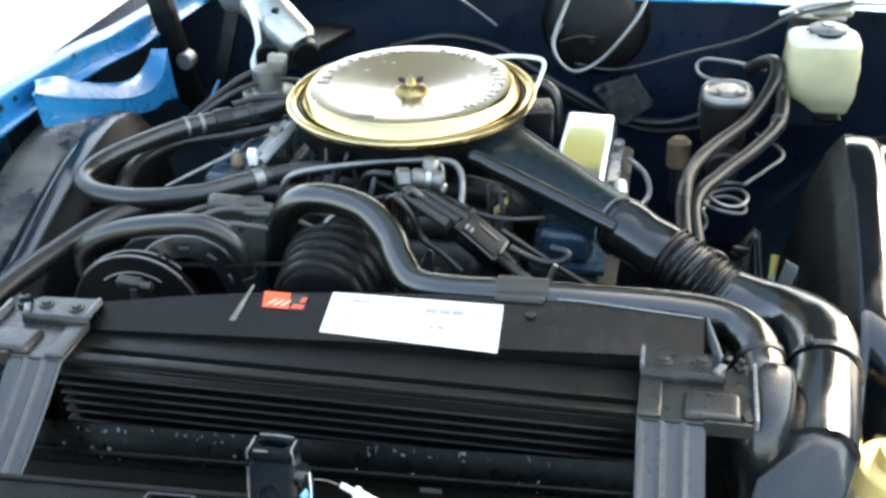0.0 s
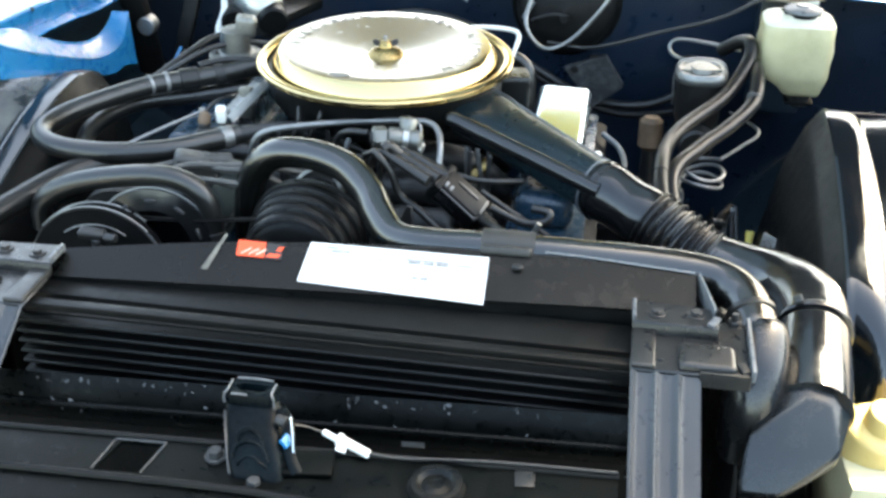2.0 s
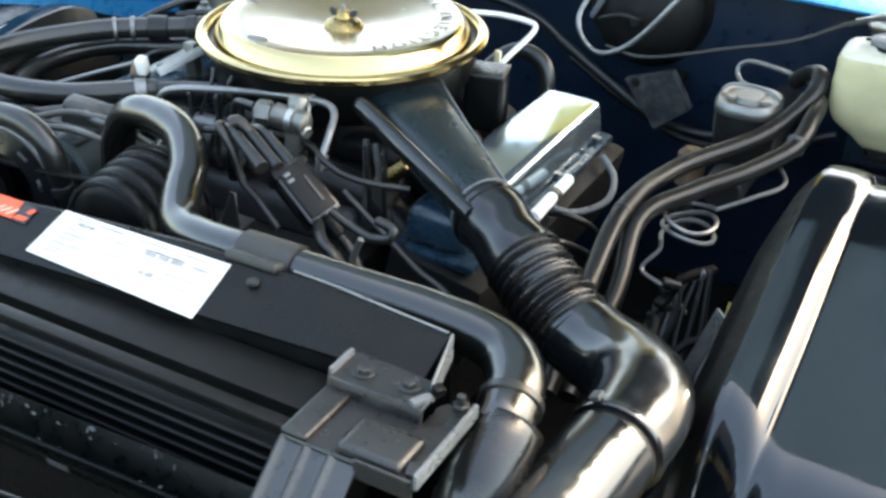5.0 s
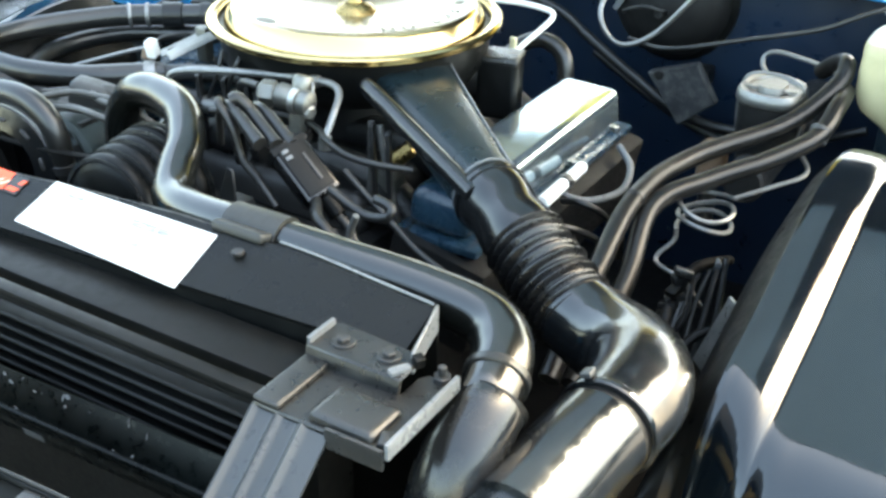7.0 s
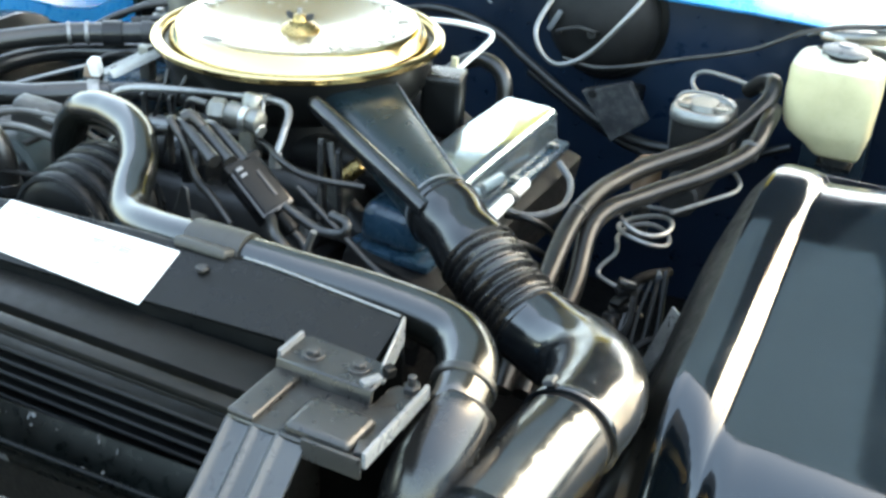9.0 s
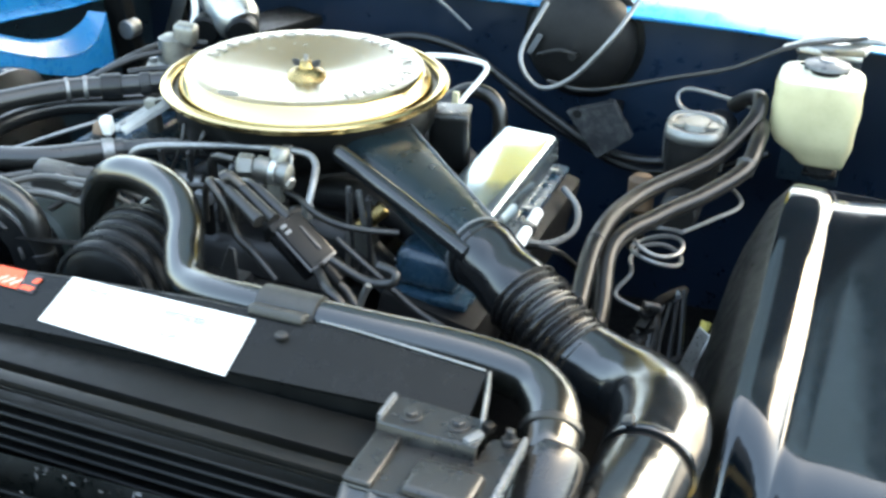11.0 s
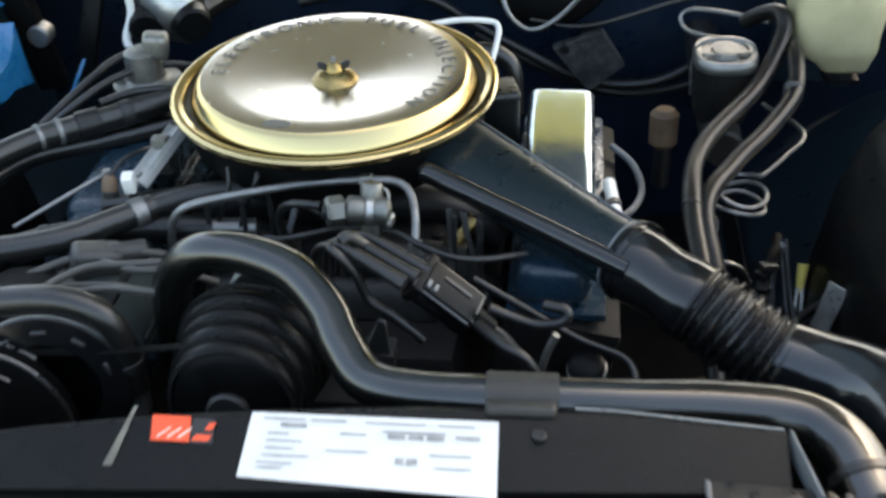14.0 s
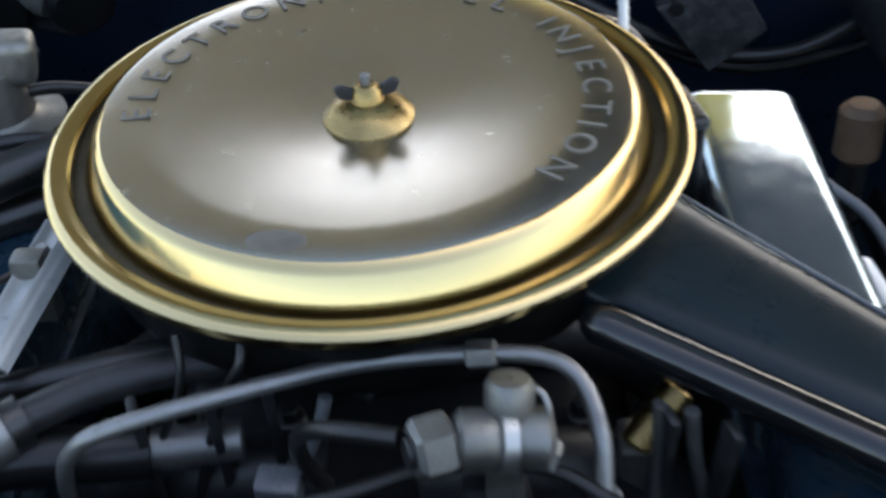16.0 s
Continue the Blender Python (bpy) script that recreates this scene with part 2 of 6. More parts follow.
CAP_YELLOW = surface("sun_yellowed_cap", (0.74, 0.55, 0.20), 0.36, vary=0.18, size=40, bump=0.05, fine=200, dust=0.15, dust_color=(0.45, 0.34, 0.14))
YELLOW = surface("yellow_sticker", (0.75, 0.62, 0.16), 0.4, vary=0.12, size=60, bump=0.03, dust=0.15, dust_color=(0.3, 0.26, 0.14))
RUST = surface("rusty_brown_steel", (0.16, 0.10, 0.06), 0.6, vary=0.4, size=90, bump=0.4, dust=0.3)
WIRE = surface("black_wire", (0.011, 0.011, 0.011), 0.36, vary=0.3, size=80, bump=0.08, dust=0.25, dust_color=(0.05, 0.048, 0.045))
GRASS = surface("dry_pale_ground", (0.21, 0.215, 0.20), 0.9, vary=0.35, size=5, bump=0.6, fine=120, dust=0.7, dust_color=(0.15, 0.16, 0.12))
TAN = surface("tan_hood_lining", (0.25, 0.205, 0.12), 0.8, vary=0.25, size=12, bump=0.4, fine=200)
CHROME_BLUE = surface("polished_blue_steel", (0.42, 0.51, 0.55), 0.12, metal=0.9, vary=0.10, size=30, bump=0.04, fine=120, dust=0.10, dust_color=(0.12, 0.13, 0.13), rough_vary=0.05)
GLASS = bpy.data.materials.new("clear_glass")
GLASS.use_nodes = True
_g = GLASS.node_tree.nodes["Principled BSDF"]
_g.inputs["Transmission Weight"].default_value, _g.inputs["Roughness"].default_value, _g.inputs["IOR"].default_value = 1.0, 0.02, 1.45
LATCH = surface("worn_blue_black_paint", (0.002, 0.0042, 0.0055), 0.3, vary=0.6, size=80, bump=0.3, fine=300, dust=0.15, dust_color=(0.010, 0.018, 0.024), spec=0.07)
GLARE = surface("painted_glare", (0.11, 0.105, 0.085), 0.5, vary=0.4, size=200, bump=0.0)
BOTTLE_SKYLIT = surface("skylit_yellowed_plastic", (0.60, 0.57, 0.45), 0.36, vary=0.18, size=34, bump=0.06, fine=200, dust=0.2, dust_color=(0.46, 0.40, 0.27))
HOOD = surface("hood_underside_paint", (0.005, 0.010, 0.016), 0.5, vary=0.2, size=12, bump=0.2, fine=200)
INLET = surface("worn_slate_plastic", (0.007, 0.009, 0.010), 0.24, vary=0.3, size=20, bump=0.08, fine=200, dust=0.25, dust_color=(0.02, 0.022, 0.023), rough_vary=0.09, spec=0.55)
PALE = surface("pale_reflection_panel", (0.30, 0.43, 0.58), 0.45, vary=0.12, size=12, bump=0.1, fine=200)
GROOVE = surface("dull_dark_groove", (0.075, 0.062, 0.04), 0.45, metal=0.7, vary=0.3, size=60, bump=0.1, dust=0.5, dust_color=(0.03, 0.027, 0.02))
CLIP = surface("grey_rubber", (0.016, 0.017, 0.016), 0.55, vary=0.25, size=60, bump=0.1, dust=0.2, dust_color=(0.04, 0.04, 0.038))
SUMP = surface("oily_black_sump", (0.003, 0.003, 0.003), 0.7, vary=0.4, size=30, bump=0.3, spec=0.1)
YELLOW_REFLECTOR = surface("yellow_reflection_panel", (0.90, 0.57, 0.10), 0.8, vary=0.12, size=30, bump=0.3, fine=200)
HARNESS = surface("pale_grey_sleeve", (0.06, 0.058, 0.052), 0.40, vary=0.3, size=80, bump=0.08, dust=0.3, dust_color=(0.12, 0.115, 0.10))
GREYCAST = surface("dull_grey_casting", (0.055, 0.055, 0.053), 0.48, metal=0.3, vary=0.4, size=80, bump=0.3, fine=400, dust=0.4, dust_color=(0.035, 0.034, 0.03))
FADED = surface("faded_print", (0.72, 0.42, 0.34), 0.5, vary=0.2, size=200, bump=0.0)
TANK = surface("worn_black_tank_paint", (0.005, 0.0055, 0.0055), 0.42, vary=0.35, size=30, bump=0.1, dust=0.2, dust_color=(0.022, 0.023, 0.022), spec=0.15, rough_vary=0.15)
DUCTING = surface("worn_black_duct_plastic", (0.005, 0.006, 0.007), 0.17, vary=0.35, size=22, bump=0.05, fine=70, dust=0.22, dust_color=(0.028, 0.031, 0.034), rough_vary=0.11, spec=0.85)
NECK = surface("grey_black_outlet", (0.007, 0.0075, 0.008), 0.24, vary=0.3, size=26, bump=0.06, fine=160, dust=0.25, dust_color=(0.025, 0.025, 0.025), rough_vary=0.1, spec=0.6)
SHROUD = surface("dull_black_shroud_paint", (0.0034, 0.004, 0.0039), 0.33, vary=0.5, size=16, bump=0.08, fine=200, dust=0.25, dust_color=(0.016, 0.017, 0.0165), spec=0.17, rough_vary=0.2)
BARPAINT = surface("chipped_blue_black_paint", (0.0016, 0.0024, 0.0024), 0.34, vary=0.6, size=45, bump=0.15, fine=220, dust=0.3, dust_color=(0.007, 0.009, 0.009), spec=0.1, rough_vary=0.2)
CROSSPAINT = surface("greasy_blue_black_paint", (0.0013, 0.002, 0.0018), 0.38, vary=0.6, size=26, bump=0.12, fine=180, dust=0.35, dust_color=(0.004, 0.0052, 0.0048), spec=0.085, rough_vary=0.2)
STRAP_DARK = surface("worn_slate_steel", (0.026, 0.029, 0.032), 0.34, vary=0.3, size=34, bump=0.1, dust=0.3, dust_color=(0.07, 0.07, 0.068), rough_vary=0.14)
FLEX = surface("dusty_ribbed_rubber", (0.006, 0.006, 0.0065), 0.30, vary=0.4, size=60, bump=0.12, fine=300, dust=0.28, dust_color=(0.035, 0.035, 0.034), spec=0.55, rough_vary=0.12)
INK_BLACK = surface("black_print", (0.012, 0.012, 0.012), 0.45, vary=0.3, size=100, bump=0.0)
BLOCKER = surface("dark_light_blocker", (0.022, 0.023, 0.025), 0.8, vary=0.3, size=10, bump=0.2, fine=200)
# Pale patches here put the left fender's bright reflections into its colour.
PALESHEEN = surface("paint_with_pale_sheen", (0.020, 0.024, 0.024), 0.20, vary=0.5, size=10, bump=0.05, fine=60, dust=0.75, dust_color=(0.27, 0.27, 0.23), spec=0.8, rough_vary=0.1)
DULLGLOSS = surface("mottled_glossy_black_paint", (0.004, 0.006, 0.007), 0.14, vary=0.6, size=12, bump=0.08, fine=30, dust=0.25, dust_color=(0.05, 0.052, 0.048), spec=0.8, rough_vary=0.12)
TEAL_CAST = surface("grey_green_casting", (0.035, 0.050, 0.050), 0.4, vary=0.3, size=60, bump=0.15, dust=0.3, dust_color=(0.07, 0.075, 0.07))
CAPMETAL = surface("dull_pressed_steel", (0.20, 0.20, 0.19), 0.36, metal=0.8, vary=0.3, size=90, bump=0.3, dust=0.4, dust_color=(0.12, 0.115, 0.10))


# ---- the setting ----
def setting():
    g = sheet(lambda u, v: Vector(((u - 0.5) * 400, (v - 0.5) * 400, 0.02 * noise.noise(Vector((u * 300, v * 300, 0))))), 60, 60)
    solo("ground", g, GRASS, "pale dry earth with sparse grass around the car", "ground", kind="structure")
    solo("bay_floor", block((1.5, 1.7, 0.04), pose(0.1, 0.5, 0.30), 0.01), SUMP, "grimy black floor below the engine", "floor", kind="structure")
    fw = sheet(lambda u, v: Vector((-0.75 + 1.8 * u, 1.20 + 0.02 * math.sin(u * 9) * (1 - v) + 0.05 * (1 - v) ** 2, 0.32 + 0.61 * v)), 30, 10, 0.004)
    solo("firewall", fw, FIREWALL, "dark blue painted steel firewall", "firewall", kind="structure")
    cowl = sheet(lambda u, v: Vector((-0.75 + 1.8 * u, 1.165 + 0.30 * v, 0.930 + 0.014 * math.sin(min(1, v * 5) * math.pi / 2) + 0.02 * v - 0.10 * max(0, u - 0.70) ** 1.2)), 30, 12, 0.004)
    solo("cowl", cowl, BODY_BLUE, "blue painted cowl panel below the windscreen", "cowl", kind="structure")
    glass = sheet(lambda u, v: Vector((-0.65 + 1.6 * u, 1.50 + 0.45 * v - 0.12 * (2 * u - 1) ** 2, 0.955 + 0.36 * v)), 16, 6, 0.005)
    # Unseen dark wall, added to keep the warm background out of reflections.
    cabin = sheet(lambda u, v: Vector((-0.75 + 1.8 * u, 1.98 + 0.10 * math.sin(u * math.pi), 0.60 + 0.55 * v)), 12, 6, 0.02)
    solo("warm_light_blocker", cabin, BLOCKER, "unseen dark grey wall added to block warm reflections", "cabin wall", kind="structure")
    solo("windscreen", glass, GLASS, "clear sloping windscreen behind the cowl", "windscreen", kind="structure")
    h = thing("hood", (0.17, 1.36, 1.08), "raised blue-grey hood with a tan lining inside", "hood", kind="structure")

    def under(x, v, lift):
        return Vector((x, 1.42 - 0.85 * v - lift, 1.295 + 1.15 * v - 0.6 * lift))
    part("panel", sheet(lambda u, v: under(-0.80 + 1.97 * u, v, 0), 8, 8, 0.02), HOOD, h)
    part("lining", sheet(lambda u, v: under(-0.72 + 0.80 * u, 0.02 + 0.29 * v, 0.03), 8, 8, 0.01), TAN, h, "tan lining")
    # Two unseen panels, added to colour reflections in the lid, duct and valve cover.
    part("pale_reflector", sheet(lambda u, v: under(-0.72 + 1.34 * u, 0.33 + 0.63 * v, 0.03), 8, 8, 0.01), PALE, h, "unseen pale panel added for cool reflections")
    part("yellow_reflector", sheet(lambda u, v: Vector((0.03 + 0.42 * u, 1.42 - 0.03 * v, 1.13 + 0.155 * v)), 4, 3, 0.008), YELLOW_REFLECTOR, h, "unseen yellow panel added to tint the valve cover's reflection")


def wheelhouse(side, lo, hi):
    """A rounded glossy inner fender: an inner wall, a narrow upper strip, a soft step and a broad top that rolls down at the front."""
    s = 1 if side > 0 else -1
    wall = [(-0.10, -0.55), (-0.08, -0.32), (-0.045, -0.10), (-0.020, -0.030), (-0.007, -0.011), (-0.002, -0.004), (0.0005, -0.0012), (0.004, 0.0)]
    prof = wall + [(0.015, 0.0003), (0.026, -0.0001), (0.032, -0.0007), (0.037, -0.0018), (0.0415, -0.0035), (0.0455, -0.0058), (0.0490, -0.0086), (0.0515, -0.0112), (0.0535, -0.0122), (0.08, -0.0105), (0.11, -0.007), (0.16, -0.001), (0.24, 0.006), (0.36, 0.010)]
    edge0, top = (0.664, 0.922) if s > 0 else (0.496, 0.900)

    def fn(u, v):
        y = -0.02 + 0.65 * v
        k = (lo + (hi - lo) * u) * (len(prof) - 1)
        i = min(int(k), len(prof) - 2)
        p = Vector(prof[i]).lerp(Vector(prof[i + 1]), k - i)
        edge = edge0 - 0.02 * max(0.0, 0.3 - y) + 0.5 * max(0.0, y - 0.50) ** 2
        start = 0.232 - 0.8 * min(0.06, max(0.0, p.x - 0.01)) - 0.2 * max(0.0, p.x - 0.09)
        e = max(0.0, start - y)
        q = max(0.0, 0.55 - y)
        drop = 0.95 * min(q, 0.17) ** 2 + 0.33 * max(0.0, q - 0.17)
        drop += (0.08 - math.sqrt(0.0064 - min(e, 0.070) ** 2) + 1.8 * max(0.0, e - 0.070)) * min(1.0, max(0.0, (p.x + 0.04) / 0.03))
        rear = 0.022 * max(0.0, (v - 0.88) / 0.12) ** 2
        return Vector((s * (edge + p.x), y, top - drop + p.y - rear))
    return sheet(fn, int(100 * (hi - lo)), 84, 0.003)


def fenders():
    for s, lab in ((1, "glossy black rounded inner fender with one soft step"), (-1, "glossy black rounded inner fender beside the hoses")):
        t = thing("inner_fender", (0.7 * s, 0.3, 0.4), lab, "inner fender", "inner fenders")
        if s > 0:
            part("panel", wheelhouse(s, 6 / 21, 1.0), GLOSS, t)
        else:
            part("panel", wheelhouse(s, 6 / 21, 16 / 21), DULLGLOSS, t)
            part("outer_panel", wheelhouse(s, 16 / 21, 18.5 / 21), PALESHEEN, t, "outer half with bright reflections put into its colour")
        part("inner_wall", wheelhouse(s, 0.0, 6 / 21), SATIN, t, "dull black side wall")
        x, z = (0.664, 0.935) if s > 0 else (-0.496, 0.912)
        part("rear_flange", sheet(lambda u, v: Vector((x + s * (0.008 + (0.352 if s > 0 else 0.125) * u), 0.629 + 0.02 * v, z - 0.036 - 0.43 * v)), 8, 8, 0.003), GLOSS, t)
    f = sheet(lambda u, v: Vector((1.03 + 0.20 * math.sin(u * 1.4), -0.45 + 1.75 * v, 0.95 - 0.55 * (1 - math.cos(u * 1.5)))), 12, 10, 0.004)
    solo("fender", f, BODY_BLUE, "bright blue outer fender lit by the sky", "fender", "outer fenders")
    f = sheet(lambda u, v: Vector((-0.63 - 0.30 * math.sin(u * 1.4), -0.45 + 1.75 * v, 0.925 - 0.55 * (1 - math.cos(u * 1.5)) - 0.10 * max(0.0, 0.35 - v) / 0.35)), 12, 10, 0.004)
    solo("fender", f, BODY_BLUE, "bright blue outer fender in full sun", "fender", "outer fenders")


def blue_brace():
    t = thing("fender_apron", (-0.6, 0.66, 0.78), "bright blue fender apron with a large oval opening", "fender apron")
    line = smooth_line([(-0.625, 0.20, 0.978), (-0.622, 0.45, 0.977), (-0.62, 0.67, 0.965), (-0.62, 0.85, 0.945), (-0.62, 1.17, 0.930)], 6)
    rail = rings([[p + Vector((dx, 0, dz)) for dx, dz in ((0.013, -0.017), (0.015, -0.014), (0.015, 0.012), (0.012, 0.0155), (-0.014, 0.018), (-0.016, 0.014), (-0.016, -0.017))] for p in line])
    part("rail", rail, BODY_BLUE, t)
    part("rail_flange", rings([[p + Vector((dx, 0, dz)) for dx, dz in ((0.013, -0.017), (0.034, -0.024), (0.034, -0.027), (0.012, -0.020))] for p in line]), BODY_BLUE, t)
    for y in (0.40, 0.44, 0.52, 0.63):
        part("hole", rod((-0.6075, y, 0.979), (-0.6045, y, 0.979), 0.005, 12), GRIME, t)
    inner = smooth_line([(-0.60, 0.49, 0.985), (-0.595, 0.545, 0.972), (-0.59, 0.625, 0.930), (-0.588, 0.717, 0.891), (-0.588, 0.790, 0.877), (-0.588, 0.835, 0.883), (-0.588, 0.858, 0.891), (-0.588, 0.872, 0.901)], 5)
    outer = smooth_line([(-0.575, 0.443, 0.986), (-0.572, 0.516, 0.948), (-0.570, 0.616, 0.905), (-0.568, 0.710, 0.866), (-0.567, 0.785, 0.848), (-0.566, 0.838, 0.852), (-0.566, 0.868, 0.872), (-0.567, 0.889, 0.896)], 5)
    n = len(inner) - 1
    face = sheet(lambda u, v: inner[round(u * n)].lerp(outer[round(u * n)], v) + Vector((0.0025 * math.sin(min(1.0, v / 0.15) * math.pi / 2), 0, 0)), n, 8, 0.004)
    part("brace", face, BODY_BLUE, t)
    part("lip", tube([p + Vector((0.002, 0, 0.001)) for p in outer], 0.0035, 8, 1), BODY_BLUE, t, "rolled lip")

    def hang(u, v):
        p = outer[round(u * n)]
        low = 0.008 + 0.030 * min(1.0, u / 0.6)
        return Vector((p.x + 0.003 * v, p.y + 0.004 * v, p.z + (max(0.790, min(p.z - low, 1.06 - 0.30 * p.y)) - p.z) * v))
    part("skirt", sheet(hang, n, 4, 0.004), BODY_BLUE, t)
    # Dark sheet added to supply the shade seen through the oval opening.
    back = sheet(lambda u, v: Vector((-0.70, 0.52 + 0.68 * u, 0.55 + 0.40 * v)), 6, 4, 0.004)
    part("panel", back, BODY_DARK, t, "dark panel added for the shade behind the opening")
    h = thing("hinge_assembly", (-0.56, 0.9, 0.75), "black steel hood hinge arm with a bright blue edge", "hinge")
    part("arm", block((0.045, 0.03, 0.26), pose(-0.555, 0.95, 0.76, 6, -6), 0.006), SATIN, h)
    part("link", block((0.03, 0.02, 0.20), pose(-0.505, 0.96, 0.77, -14, 14), 0.005), SATIN, h)
    part("pivot", rod((-0.545, 0.915, 0.86), (-0.545, 0.945, 0.86), 0.018, 20), STEEL, h)
    part("edge", block((0.006, 0.01, 0.07), pose(-0.50, 0.88, 0.77, -25, 25), 0.002), BODY_BLUE, h)


# ---- radiator group ----
def radiator():
    t = thing("radiator", (0.1, -0.03, 0.45), "black radiator with a ridged top tank and side tanks", "radiator")
    part("core", block((0.66, 0.05, 0.42), pose(0.085, -0.02, 0.45), 0.004), SATIN, t)
    part("top_tank", block((0.68, 0.052, 0.022), pose(0.075, -0.031, 0.868), 0.004), TANK, t, "dark grey ridged tank")
    part("top_tank", block((0.68, 0.010, 0.010), pose(0.075, -0.064, 0.862), 0.003), SATIN, t)
    for x, lab in ((0.545, "glossy black rounded side tank"), (-0.375, "")):
        loops = []
        for z, k in ((0.45, 1.0), (0.74, 1.0), (0.775, 0.98), (0.792, 0.90), (0.802, 0.76), (0.808, 0.52), (0.809, 0.02)):
            loops.append([Vector((x + 0.040 * k * math.cos(a), -0.022 + 0.045 * k * math.sin(a), z)) for a in (2 * math.pi * j / 28 for j in range(28))])
        part("side_tank", rings(loops), PLASTIC, t, lab)
    neck = tube([(0.540, 0.020, 0.880), (0.539, 0.002, 0.873), (0.535, -0.026, 0.852), (0.532, -0.042, 0.818), (0.532, -0.044, 0.770)], lambda k: 0.0270 + 0.0045 * min(1.0, k / 0.45), 30, 8)
    part("outlet", neck, NECK, t, "fat grey-black outlet neck")
    part("outlet_rim", lathe([(0.0250, -0.004), (0.0280, -0.003), (0.0280, 0.003), (0.0250, 0.004)], axis((0.540, 0.019, 0.879), (0.0, -0.90, -0.42)), 30), SATIN, t)


PANEL_REAR = ((-0.325, -0.012), (-0.300, -0.004), (-0.269, 0.007), (-0.162, 0.026), (-0.065, 0.040), (0.037, 0.050), (0.18, 0.060), (0.322, 0.062), (0.466, 0.052))


def rear_edge(x):
    for (x0, y0), (x1, y1) in zip(PANEL_REAR, PANEL_REAR[1:]):
        if x <= x1:
            return y0 + (y1 - y0) * (x - x0) / (x1 - x0)
    return PANEL_REAR[-1][1]


def front_edge(x):
    return -0.030 + 0.046 * (x + 0.242)


def on_panel(x, y):
    return Vector((x, y, 0.930 - 0.033 * ((0.058 - y) / 0.085) + 0.0008))


def shroud():
    t = thing("fan_shroud", (0.07, 0.01, 0.80), "black fan shroud panel on top of the radiator", "fan shroud")

    def top(u, v):
        x = -0.318 + 0.784 * u
        a, b = rear_edge(x), front_edge(x)
        round_off = 0.004 * max(0.0, 1 - v / 0.08) ** 2 + 0.010 * max(0.0, 1 - u / 0.03) ** 2
        return on_panel(x, a + (b - a) * v) - Vector((0, 0, 0.0008 + round_off))
    part("top_panel", sheet(top, 60, 14, 0.004), SHROUD, t)
    part("front_lip", sheet(lambda u, v: on_panel(-0.318 + 0.784 * u, front_edge(-0.318 + 0.784 * u)) + Vector((0, 0.002, -0.003 - 0.022 * v)), 40, 2, 0.003), SATIN, t)
    part("rear_skirt", sheet(lambda u, v: Vector((-0.318 + 0.784 * u, rear_edge(-0.318 + 0.784 * u) + 0.003 + 0.02 * v, on_panel(0, rear_edge(-0.318 + 0.784 * u)).z - 0.006 - 0.28 * v)), 40, 5, 0.004), SATIN, t)
    part("end_flange", plate([(0, 0), (0.065, 0), (0.065, 0.02), (0.0, 0.026)], 0.0025, pose(0.470, 0.050, 0.905, 90, 0, -76)), STRAP, t, "bright bare steel edge")
    part("rear_bead", tube([on_panel(x, rear_edge(x) - 0.001) for x in (0.30, 0.34, 0.38, 0.42, 0.464)], 0.0013, 8, 3), STRAP, t, "thin edge lip with sunlight put into its paler colour")
    part("screw", rod(on_panel(0.272, 0.036), on_panel(0.272, 0.036) + Vector((0, 0, 0.004)), 0.006, 12), IRON, t)


